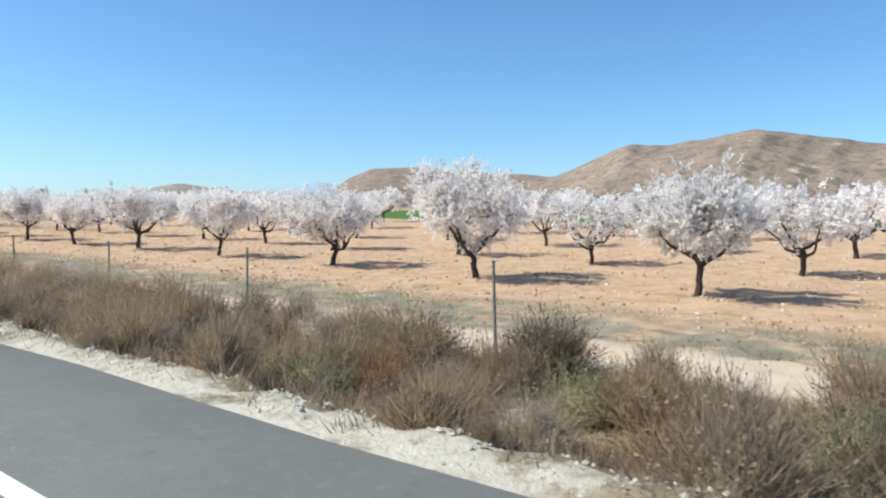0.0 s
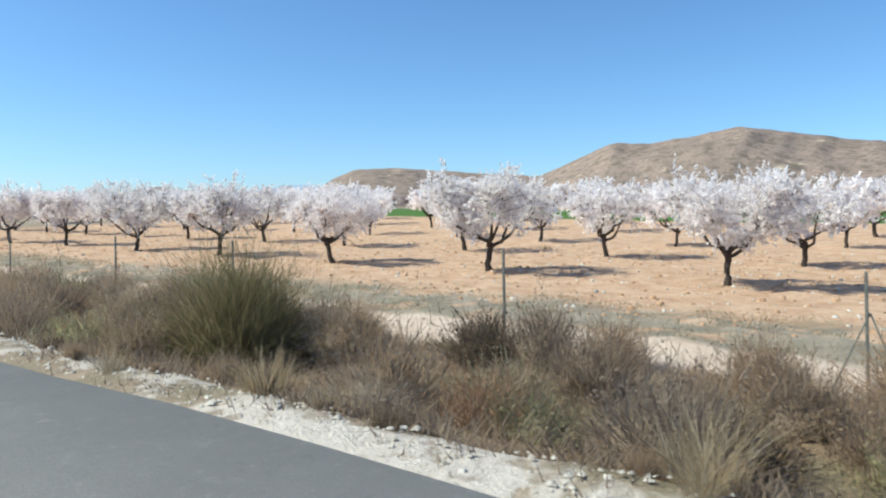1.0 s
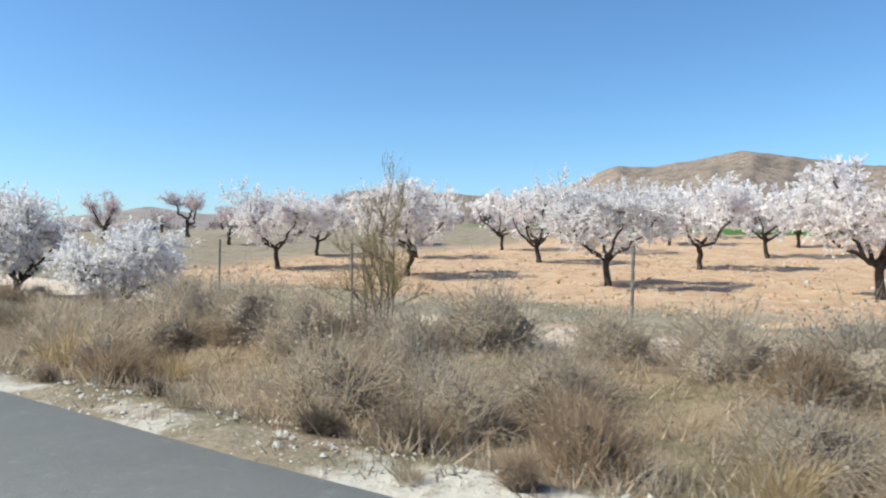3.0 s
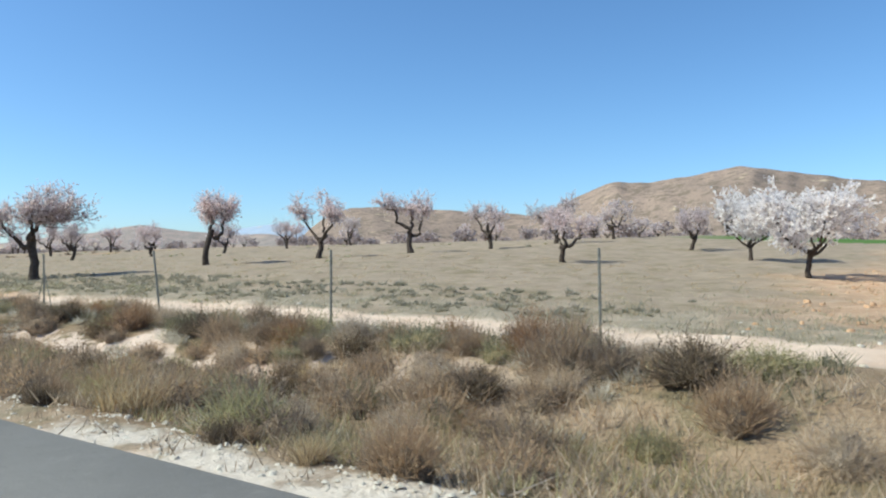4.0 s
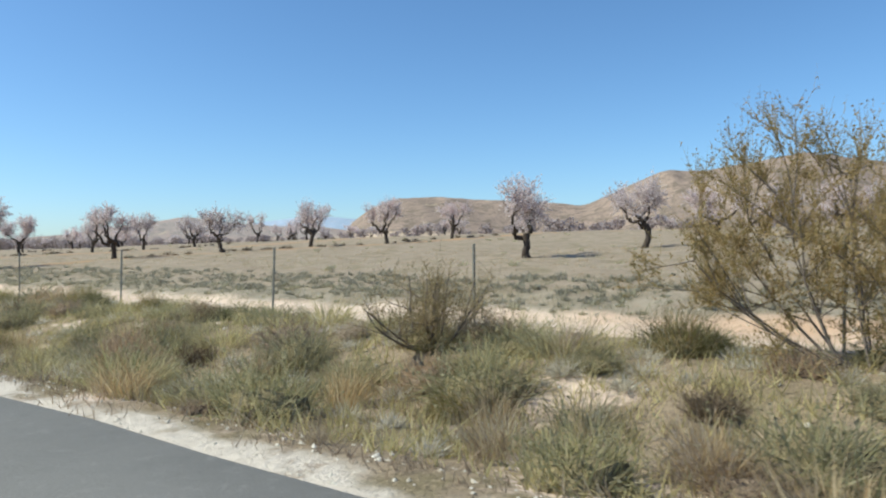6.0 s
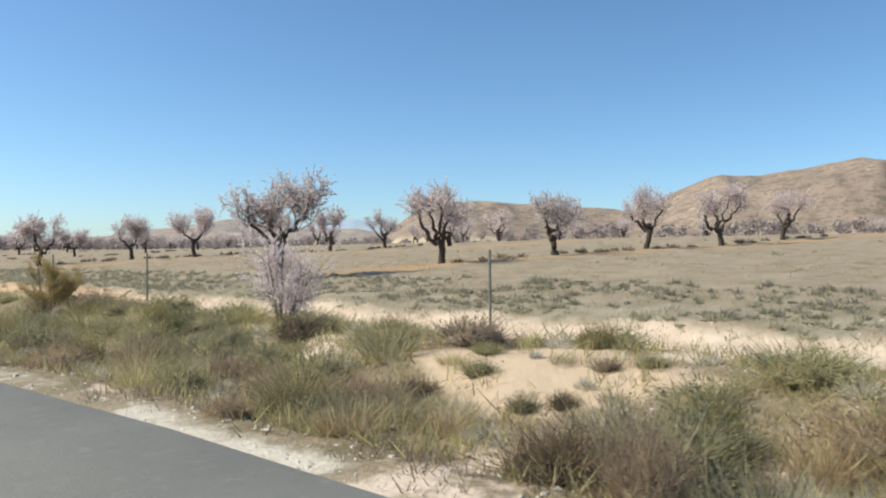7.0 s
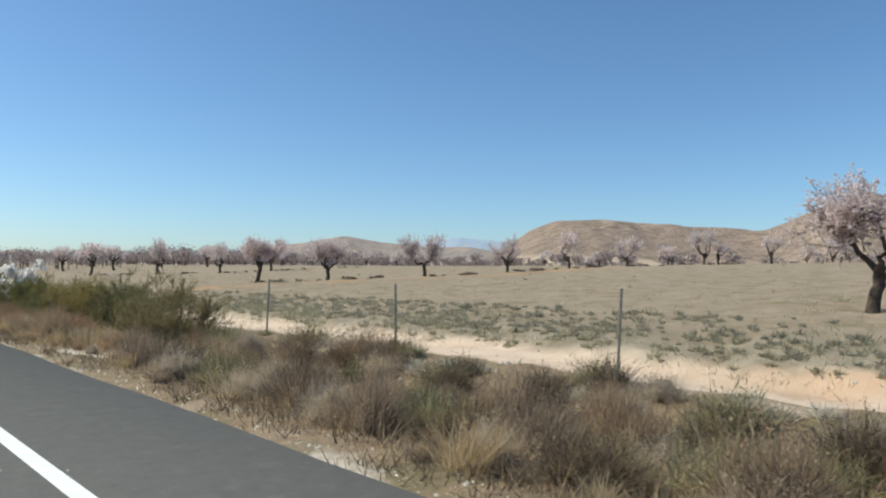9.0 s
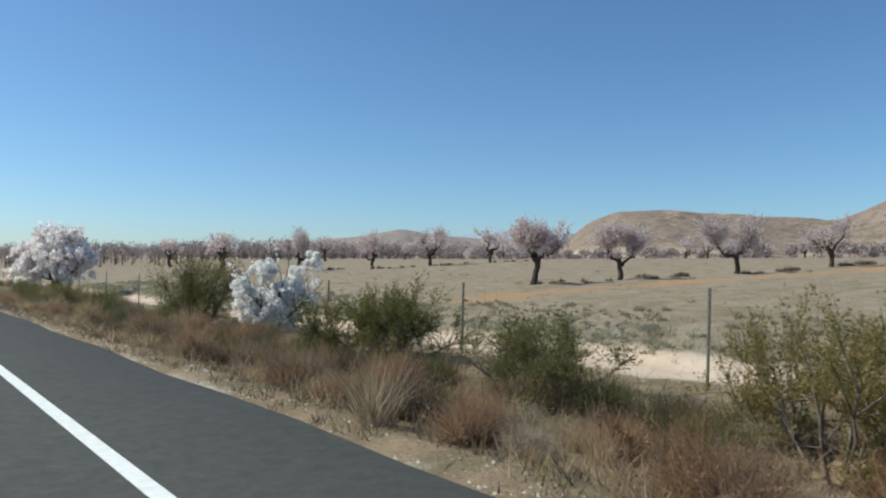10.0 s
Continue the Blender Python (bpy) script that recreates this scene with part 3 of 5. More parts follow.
def bent(rng, start, end, n, crook, droop=0.3):
    """A crooked path that leaves sideways and turns up towards its end."""
    start, end = np.asarray(start, float), np.asarray(end, float)
    knee = start + (end - start) * np.array([0.6, 0.6, 0.5 - droop])
    s = np.linspace(0, 1, n)[:, None]
    p = start * (1 - s) ** 2 + 2 * knee * s * (1 - s) + end * s ** 2
    w = np.cumsum(rng.normal(0, crook, (n, 3)), 0)
    return p + (w - w[-1] * s) * np.linalg.norm(end - start)


def sprays(rng, a, b, per, size, spread):
    """Blossom crowded along twigs: small pointed petals that lie roughly along them."""
    n = len(a)
    d = np.repeat(b - a, per, 0)
    c = np.repeat(a, per, 0) + d * rng.uniform(0.12, 1.05, (n * per, 1)) + rng.normal(0, spread, (n * per, 3))
    d = d / (np.linalg.norm(d, axis=1)[:, None] + 1e-9) + unit(rng, n * per) * 0.8
    d /= np.linalg.norm(d, axis=1)[:, None]
    w = np.cross(d, unit(rng, n * per))
    w /= np.linalg.norm(w, axis=1)[:, None] + 1e-9
    z = (size * rng.uniform(0.6, 1.4, n * per))[:, None]
    v = np.stack([c - d * z * 1.3, c + (d * 0.5 + w * 0.6) * z, c + (d * 0.5 - w * 0.6) * z], 1)
    return v.reshape(-1, 3), np.arange(n * per * 3).reshape(-1, 3)


def almond_meshes(seed, trunk_h, trunk_r, lean, limbs, lobes, branches, twigs, length, per, size, material, crook=0.035, up=0.35, sides=7, fork=0.72):
    """An almond tree: a trunk, heavy limbs to the ends given (right, depth, height), branches that fill the lobes
    (right, depth, height, radius, half height) of its crown, twigs on them and blossom along the twigs."""
    rng = np.random.default_rng(seed)
    top = np.array([lean[0], lean[1], trunk_h])
    trunk = bent(rng, (0, 0, -0.12), top, 7, 0.03, 0.0)
    trunk_r *= 0.88
    paths = [(trunk, trunk_r * np.array([1.5, 1.12, 1.0, 0.95, 0.93, 0.98, 1.0]))]
    wood = []
    for q, end in enumerate(limbs):
        foot = trunk[-1 - (q % 2)]
        p = bent(rng, foot, end, 9, crook, 0.28)
        s = np.linspace(0, 1, 9)
        paths.append((p, trunk_r * fork * (1 - 0.68 * s)))
        wood.append(p[2:])
    wood = np.concatenate(wood)
    a, b = [], []
    share = sum(r * r * h for *_, r, h in lobes)
    for u, v, z, r, h in lobes:
        c, box = np.array([u, v, z]), np.array([r, r, h])
        for _ in range(max(3, int(branches * r * r * h / share))):
            e = c + unit(rng, 1)[0] * box * rng.uniform(0.3, 1.0) ** 0.5
            gap = np.linalg.norm(wood - e, axis=1) + 0.6 * np.maximum(wood[:, 2] - e[2], 0)
            near = np.argsort(gap)[: 4]
            p = bent(rng, wood[near[int(rng.integers(4))]], e, 5, crook * 1.6, 0.1)
            t = np.linspace(0, 1, 5)
            paths.append((p, trunk_r * 0.095 * (1 - 0.8 * t) + 0.003))
            k = rng.uniform(0.9, 4.0, twigs)
            j = np.minimum(k.astype(int), 3)
            foot = p[j] + (p[j + 1] - p[j]) * (k - j)[:, None]
            d = unit(rng, twigs) * 0.85 + (foot - c) / box * 0.45 + np.array([0, 0, up])
            d *= (length * rng.uniform(0.45, 1.15, twigs) / np.linalg.norm(d, axis=1))[:, None]
            a.append(foot)
            b.append(foot + d)
    a, b = np.concatenate(a), np.concatenate(b)
    heavy = dressed(mesh_of("trunk", *tubes(paths[: 1 + len(limbs)], sides), True), M_BARK)
    V, F = tubes(paths[1 + len(limbs):], 3 if sides < 6 else 4)
    F = np.concatenate([F[:, [0, 1, 2]], F[:, [0, 2, 3]]])
    if sides > 4:
        V, F = joined((V, F), shoots(rng, a, b - a, np.full(len(a), 0.012)))
    return (heavy, dressed(mesh_of("branchwork", V, F, True), M_BOUGH),
            dressed(mesh_of("crown", *sprays(rng, a, b, per, size, size * 0.55)), material))


def twigs_of(rng, tips, per, length, up):
    starts, ends = [], []
    for p in tips:
        for _ in range(per):
            k = rng.uniform(0.15, 1.0) * (len(p) - 1)
            j = min(int(k), len(p) - 2)
            a = p[j] + (p[j + 1] - p[j]) * (k - j)
            d = unit(rng, 1)[0] + np.array([0, 0, up]) + (p[-1] - p[0]) * 0.6
            d /= np.linalg.norm(d)
            starts.append(a)
            ends.append(a + d * length * rng.uniform(0.5, 1.2))
    return np.array(starts), np.array(ends)


def switches(rng, tips, per, length, up):
    """Long fine shoots that sweep on from the outer half of each stem."""
    starts, ends = [], []
    for p in tips:
        way = (p[-1] - p[-2]) / (np.linalg.norm(p[-1] - p[-2]) + 1e-9)
        k = rng.uniform(0.5, 1.0, per) * (len(p) - 1)
        j = np.minimum(k.astype(int), len(p) - 2)
        a = p[j] + (p[j + 1] - p[j]) * (k - j)[:, None]
        d = way * 0.6 + unit(rng, per) * 0.62 + np.array([0, 0, up])
        d /= np.linalg.norm(d, axis=1)[:, None]
        starts.append(a)
        ends.append(a + d * (length * rng.uniform(0.5, 1.25, per))[:, None])
    return np.concatenate(starts), np.concatenate(ends)


def young_meshes(seed, grain):
    """A young almond: five or six limbs and one broad round crown that hangs low."""
    rng = np.random.default_rng(seed)
    n = int(rng.integers(5, 7))
    turn = rng.uniform(0, 6.28)
    limbs = []
    for i in range(n):
        t = turn + i * 6.28 / n + rng.normal(0, 0.25)
        r = rng.uniform(1.0, 1.5)
        limbs.append((math.cos(t) * r, math.sin(t) * r, rng.uniform(1.75, 2.5)))
    lobes = [(rng.normal(0, 0.12), rng.normal(0, 0.12), 2.1, 1.9, 1.02)]
    for _ in range(3):
        t = rng.uniform(0, 6.28)
        lobes.append((math.cos(t) * 1.3, math.sin(t) * 1.3, rng.uniform(1.6, 2.75), 0.85, 0.7))
    branches, twigs, per, size, sides = {"near": (135, 12, 20, 0.036, 7), "mid": (90, 9, 13, 0.054, 6), "far": (42, 6, 8, 0.108, 4)}[grain]
    return almond_meshes(seed, 0.85, 0.105, rng.normal(0, 0.09, 2), limbs, lobes, branches, twigs, 0.44, per, size, M_BLOSSOM, 0.03, 0.3, sides, 0.62)


def old_meshes(seed, far=False):
    """An old almond: short thick trunk, two to four crooked heavy limbs, each with its own thin head of blossom."""
    rng = np.random.default_rng(seed)
    n = int(rng.integers(2, 5))
    turn = rng.uniform(0, 6.28)
    limbs, lobes = [], []
    for i in range(n):
        t = turn + i * 6.28 / n + rng.normal(0, 0.4)
        r = rng.uniform(0.5, 1.15)
        e = (math.cos(t) * r, math.sin(t) * r, rng.uniform(1.75, 2.35))
        limbs.append(e)
        lobes.append((e[0] * 1.15, e[1] * 1.15, e[2] + rng.uniform(0.2, 0.5), rng.uniform(0.55, 0.9), rng.uniform(0.5, 0.75)))
    lobes.append((0, 0, 2.55, 0.6, 0.5))
    if far:
        return almond_meshes(seed, 0.95, 0.16, rng.normal(0, 0.16, 2), limbs, lobes, 30, 8, 0.55, 9, 0.064, M_PINK, 0.07, 0.5, 4)
    return almond_meshes(seed, 0.95, 0.165, rng.normal(0, 0.16, 2), limbs, lobes, 46, 14, 0.55, 13, 0.037, M_PINK, 0.07, 0.5)


def single_meshes(seed, trunk_h, trunk_r, lean, limbs, lobes, branches=66, twigs=14, per=14):
    """One of the old trees that stand nearest, by its own limbs and heads."""
    return almond_meshes(seed, trunk_h, trunk_r, lean, limbs, lobes, branches, twigs, 0.52, per, 0.036, M_PINK, 0.06, 0.5, 8, 0.7)


def tree_of(name, meshes, label, group):
    ob = tagged(new(name), label, "tree", group)
    part("trunk", meshes[0], ob, "dark rough bark")
    tagged(part("branchwork", meshes[1], ob, "thin grey-brown branches"), kind="stuff")
    tagged(part("crown", meshes[2], ob), kind="stuff")
    return ob


def stand(ob, x, y, turn, size, tall=1.0):
    z = float(ground_z(x, y))
    ob.matrix_basis = Matrix.LocRotScale((x, y, z), Euler((0, 0, turn)), (size, size, size * tall))
    return ob


def plant(kinds, x, y, rng, size=(0.92, 1.1)):
    waiting = [k for k in kinds if "stood" not in k]
    src = waiting[0] if waiting else kinds[int(rng.integers(len(kinds)))]
    if "stood" not in src:
        src["stood"] = 1
        ob = src
    else:
        ob = copy_thing(src, Matrix())
    return stand(ob, x, y, rng.uniform(0, 6.28), rng.uniform(*size), rng.uniform(0.93, 1.07))


YOUNG = "white-blossoming young almond tree on bare ochre earth"
OLD = "gnarled old almond tree with thin pale pink blossom"
young = [tree_of("almond_tree", young_meshes(10 + i, "near"), YOUNG, "young almond orchard") for i in range(7)]
young_mid = [tree_of("almond_tree", young_meshes(20 + i, "mid"), YOUNG, "young almond orchard") for i in range(4)]
young_far = [tree_of("almond_tree", young_meshes(30 + i, "far"), YOUNG, "young almond orchard") for i in range(4)]
old = [tree_of("almond_tree", old_meshes(50 + i), OLD, "old almond orchard") for i in range(8)]
old_far = [tree_of("almond_tree", old_meshes(70 + i, True), OLD, "old almond orchard") for i in range(5)]


ORCHARD_Y = [-0.6, 7.0, 14.5, 22.4, 30.1, 37.7, 44.8, 52.2, 59.1, 66.9, 73.5, 80.0, 87.3, 94.1]
ORCHARD_X = [18.2, 18.6, 19.1, 20.0, 19.8, 19.9, 19.6, 19.8, 19.8, 20.0, 19.6, 19.2, 19.4, 19.6]
# the old trees, row by row
OLD_ROWS = (
    ((40.8, 120.1), (47.0, 118.4), (53.2, 116.7)),
    ((24.1, 155.5), (31.2, 153.8), (37.4, 152.3), (43.7, 150.6), (49.8, 148.9), (57.2, 147.3)),
    ((22.7, 182.9), (29.4, 181.8), (35.8, 180.2), (41.9, 178.6), (48.2, 177.0)),
    ((36.0, 211.5), (45.3, 208.6), (52.6, 207.5), (58.6, 206.0)),
    ((46.4, 251.6), (52.6, 249.9), (59.3, 248.3), (69.3, 246.0)),
    ((27.9, 301.7), (34.1, 297.0), (40.3, 293.3), (46.4, 291.8), (53.0, 290.0)),
    ((34.0, 335.0), (41.0, 333.0), (48.0, 331.0), (55.0, 329.0)))


def build_orchards():
    rng = np.random.default_rng(5)
    for row in range(5):
        for k in range(14):
            jog = 0.0 if row == 0 else 0.3
            x = ORCHARD_X[k] + 8.1 * row + rng.normal(0, jog)
            y = ORCHARD_Y[k] + rng.normal(0, jog) - 0.12 * row
            plant(young if row == 0 else young_mid if row == 1 else young_far, x, y, rng, (0.97, 1.12))
    for x, y in ((26.6, 99.1), (36.0, 103.0)):
        plant(young, x, y, rng, (0.85, 1.0))
    for x, y in ((28.7, 109.0), (43.5, 108.0)):
        plant(old, x, y, rng, (0.75, 0.85))
    for row in OLD_ROWS:
        for i, (x, y) in enumerate(row):
            plant(old if x < 50 and y < 300 else old_far, x, y, rng, (1.2, 1.4) if y > 280 else (0.92, 1.12))
    for _ in range(40):
        plant(old_far, rng.uniform(64, 110), rng.uniform(105, 330), rng, (0.75, 1.0))
    # the old trees nearest the road; each is turned to stand square to the road's right-hand view
    for x, y, turn, form in (
            (15.7, 127.5, -55, (501, 1.75, 0.21, (-0.22, 0.1), [(0.45, 0.2, 2.75), (-1.35, -0.2, 2.45), (0.1, -0.7, 2.7)],
                                [(0.7, 0.1, 3.35, 1.2, 0.85), (-1.75, -0.2, 2.75, 0.75, 0.5), (2.0, 0.2, 2.9, 0.7, 0.5), (-0.5, -0.5, 2.9, 0.7, 0.5)], 120)),
            (22.3, 124.7, -55, (502, 1.7, 0.17, (0.28, 0.0), [(0.2, 0.3, 2.6), (0.9, -0.2, 2.5)],
                                [(0.5, 0.1, 2.85, 1.0, 0.75), (0.95, -0.2, 2.75, 0.7, 0.6), (-0.2, 0.2, 2.6, 0.6, 0.5)])),
            (28.65, 123.5, -55, (503, 1.1, 0.17, (0.1, 0.0), [(-0.9, 0.3, 2.3), (0.7, -0.3, 2.4), (0.2, 0.5, 2.5)],
                                 [(-1.2, 0.3, 3.0, 0.65, 0.5), (0.8, -0.3, 2.7, 0.7, 0.6), (0.35, 0.4, 3.2, 0.4, 0.6)], 44)),
            (34.6, 121.8, -55, (504, 1.25, 0.18, (-0.1, 0.0), [(-1.6, 0.1, 2.9), (0.75, -0.2, 2.5), (0.0, 0.6, 2.4)],
                                [(-1.7, 0.1, 3.1, 0.6, 0.55), (0.85, -0.2, 2.9, 0.75, 0.6), (-0.4, 0.4, 2.8, 0.7, 0.5)], 48)),
            (15.7, 184.4, -48, (505, 1.15, 0.185, (0.05, 0.0), [(0.85, 0.1, 2.45), (-0.3, 0.4, 2.2), (-1.0, -0.2, 2.2)],
                                [(1.3, 0.1, 3.3, 0.45, 0.85), (-0.1, 0.3, 3.15, 0.65, 0.7), (-1.4, -0.2, 2.8, 0.55, 0.4), (-0.8, 0.0, 2.5, 0.5, 0.35)], 70)),
            (19.7, 215.0, -45, (506, 1.0, 0.175, (0.2, 0.0), [(0.95, 0.1, 2.2), (-0.5, 0.2, 2.1), (-0.1, -0.5, 2.2)],
                                [(-0.45, 0.1, 2.6, 0.95, 0.75), (1.2, 0.1, 3.0, 0.5, 0.5), (-1.35, 0.1, 2.2, 0.55, 0.45)], 74)),
            (26.0, 215.0, -45, (507, 1.0, 0.16, (-0.1, 0.0), [(-0.95, 0.0, 2.0), (0.3, 0.2, 2.0)],
                                [(-0.9, 0.0, 2.5, 0.5, 0.5), (0.2, 0.1, 2.6, 0.85, 0.7), (0.6, 0.3, 2.3, 0.5, 0.5)], 60)),
            (30.3, 213.8, -45, (508, 1.1, 0.17, (-0.1, 0.0), [(-1.3, 0.1, 2.2), (0.6, 0.1, 1.9), (0.9, -0.3, 2.5)],
                                [(-1.35, 0.1, 2.75, 0.75, 0.6), (0.75, -0.1, 3.05, 0.9, 0.75), (-0.2, 0.2, 2.7, 0.6, 0.4)], 72)),
            (40.5, 210.1, -45, (509, 1.2, 0.17, (0.0, 0.0), [(0.5, 0.1, 2.4), (-0.8, 0.2, 2.5)],
                                [(0.55, 0.1, 3.1, 0.7, 0.75), (-0.85, 0.2, 2.9, 0.7, 0.6)], 54)),
            (25.35, 256.2, -39, (510, 1.35, 0.16, (0.25, 0.0), [(1.1, 0.1, 1.75), (-0.5, 0.1, 2.2), (0.2, 0.4, 2.2)],
                                 [(-0.2, 0.1, 2.55, 0.95, 0.65), (1.3, 0.1, 2.65, 0.5, 0.5), (0.5, 0.2, 2.3, 0.7, 0.5)], 90)),
            (30.6, 255.1, -39, (511, 1.0, 0.15, (-0.1, 0.0), [(-0.8, 0.1, 1.9), (0.7, 0.1, 2.0)],
                                [(-0.5, 0.1, 2.35, 0.85, 0.6), (0.7, 0.1, 2.3, 0.8, 0.6)], 72)),
            (38.4, 253.3, -39, (512, 1.0, 0.16, (0.05, 0.0), [(-1.2, 0.1, 2.0), (0.7, 0.1, 2.1)],
                                [(-1.2, 0.1, 2.7, 0.85, 0.65), (0.9, 0.1, 2.7, 0.9, 0.6), (0.0, 0.1, 2.5, 0.6, 0.4)], 76))):
        stand(tree_of("almond_tree", single_meshes(*form), OLD, "old almond orchard"), x, y, radians(turn), 1.0)


build_orchards()


def build_far_orchard():
    """Rows of small trees too far off to count."""
    rng = np.random.default_rng(91)
    wood, bloom = [[], [], 0], [[], [], 0]

    def put(store, V, F):
        store[0].append(V)
        store[1].append(F + store[2])
        store[2] += len(V)

    for n in range(1800):
        r = rng.uniform(0, 1)
        y = rng.uniform(-60, 520)
        x = (88 if y > 112 else 95) + 330 * r ** 1.6
        if n > 1270:
            x, y = 16 + 114 * rng.random(), 352 + 168 * rng.random()
        base = np.array([x, y, float(ground_z(x, y))])
        k = rng.uniform(0.85, 1.2) * (1.25 if n > 1270 else 0.72)
        paths = [(base + np.array([(0, 0, -0.1), (0.05, 0, 0.6), (0, 0.1, 1.2)]) * k, np.array([0.10, 0.08, 0.06]) * k)]
        for q in range(3):
            a = rng.uniform(0, 6.28)
            d = np.array([math.cos(a) * 0.9, math.sin(a) * 0.9, 1.1])
            paths.append((np.array([paths[0][0][-1], paths[0][0][-1] + d * k]), np.array([0.08, 0.03])))
        put(wood, *tubes(paths, 3))
        c = unit(rng, 130) * rng.uniform(0.3, 1.0, (130, 1)) * np.array([1.8, 1.8, 1.25]) * k + base + np.array([0, 0, 1.95 * k])
        put(bloom, *petals(rng, c, 0.2))
    tagged(new("far_orchard", dressed(mesh_of("far_orchard", np.concatenate(wood[0]), np.concatenate(wood[1])), M_BOUGH)), "dark trunks of a far almond orchard", "orchard", kind="stuff")
    tagged(new("far_orchard", dressed(mesh_of("far_orchard", np.concatenate(bloom[0]), np.concatenate(bloom[1])), M_HAZE)), "pale pink crowns of a far almond orchard", "orchard", kind="stuff")


build_far_orchard()


# ---- verge plants ----
def tuft_mesh(seed, height, radius, count, material, width=0.006):
    """A grass clump: many thin curved blades from one foot."""
    rng = np.random.default_rng(seed)
    a, r = rng.uniform(0, 2 * math.pi, count), np.sqrt(rng.uniform(0, 1, count))
    foot = np.stack([np.cos(a) * r * radius * 0.5, np.sin(a) * r * radius * 0.5, np.full(count, -0.03)], 1)
    lean = np.stack([np.cos(a), np.sin(a)], 1) * (r * radius / height * 0.7)[:, None] + rng.normal(0, 0.22, (count, 2))
    h = height * rng.uniform(0.35, 1.1, count)
    V, F = blades(rng, foot, lean, h, width * rng.uniform(0.6, 1.5, count), 0.5)
    return dressed(mesh_of("grass_clump", V, F), material), None, None


def ball_of(turns):
    bm = bmesh.new()
    bmesh.ops.create_icosphere(bm, subdivisions=turns, radius=1.0)
    V = np.array([v.co[:] for v in bm.verts])
    F = np.array([[v.index for v in f.verts] for f in bm.faces])
    bm.free()
    return V, F[(V[F][:, :, 2] > -0.75).all(1)]


BALL = ball_of(2)


def shrub_mesh(seed, height, radius, twigs, leaves, leaf, material, mass, width=0.008, up=0.25, reach=1.0):
    """A bush: an uneven lobed mass of packed twigs, loose twigs standing out all over it, small leaves at their ends."""
    rng = np.random.default_rng(seed)
    lobes = unit(rng, 9)
    lobes[:, 2] = np.abs(lobes[:, 2])
    swell = rng.uniform(0.15, 0.42, 9)

    def shell(d, k):
        near = np.exp(-((d[:, None, :] - lobes[None]) ** 2).sum(2) / 0.22) * swell
        return d * np.array([radius, radius, height]) * ((0.62 + near.max(1)) * k)[:, None]

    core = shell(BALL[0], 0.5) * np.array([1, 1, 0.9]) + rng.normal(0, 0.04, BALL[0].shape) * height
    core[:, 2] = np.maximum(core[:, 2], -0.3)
    d = unit(rng, twigs)
    d[:, 2] = np.abs(d[:, 2]) - 0.2
    s1 = shell(d, 0.45) * rng.uniform(0.75, 1.25, (twigs, 1))
    s1[:, 2] = np.maximum(s1[:, 2], -0.12)
    d1 = d * 0.7 + unit(rng, twigs) * 0.68 + np.array([0, 0, up])
    d1 *= (height * reach * rng.uniform(0.22, 0.66, twigs) / np.linalg.norm(d1, axis=1))[:, None]
    first = shoots(rng, s1, d1, width * rng.uniform(0.7, 1.5, twigs))
    q = rng.integers(0, twigs, twigs)
    s2 = s1[q] + d1[q] * rng.uniform(0.25, 0.95, (twigs, 1))
    d2 = d1[q] * 0.25 + unit(rng, twigs) * (height * reach * 0.11) + np.array([0, 0, up * 0.08 * height])
    second = shoots(rng, s2, d2, width * rng.uniform(0.5, 1.1, twigs))
    q = rng.integers(0, twigs, leaves)
    c = s2[q] + d2[q] * rng.uniform(0.0, 1.1, (leaves, 1)) + rng.normal(0, 0.012 * height, (leaves, 3))
    c[:, 2] = np.maximum(c[:, 2], 0.01)
    return (dressed(mesh_of("branchwork", *first), material), dressed(mesh_of("foliage", *joined(second, petals(rng, c, leaf))), material),
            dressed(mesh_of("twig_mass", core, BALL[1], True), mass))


def fine(ob):
    """Mark a part made of twigs or leaves that nobody could count."""
    return tagged(ob, kind="stuff")


def bush(name, me, label, group="verge shrubs"):
    if me[1] is None:
        return tagged(new(name, me[0]), label, "grass", group)
    ob = tagged(new(name), label, "shrub", group)
    fine(part("branchwork", me[0], ob))
    fine(part("foliage", me[1], ob))
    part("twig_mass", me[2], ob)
    return ob


# bare spots in the verge: middle, half width, half length
BARE = ((5.4, 193.3, 0.9, 1.5), (7.9, 168.6, 1.3, 2.0), (7.2, 131.5, 0.7, 0.9), (6.3, 178.0, 0.9, 1.6), (6.0, 217.5, 0.7, 1.6), (4.75, 224.4, 0.55, 1.3), (5.0, 229.0, 0.45, 1.0))


def is_bare(x, y):
    out = np.zeros(np.shape(x), bool)
    for bx, by, w, h in BARE:
        out |= ((x - bx) / w) ** 2 + ((y - by) / h) ** 2 < 1
    return out


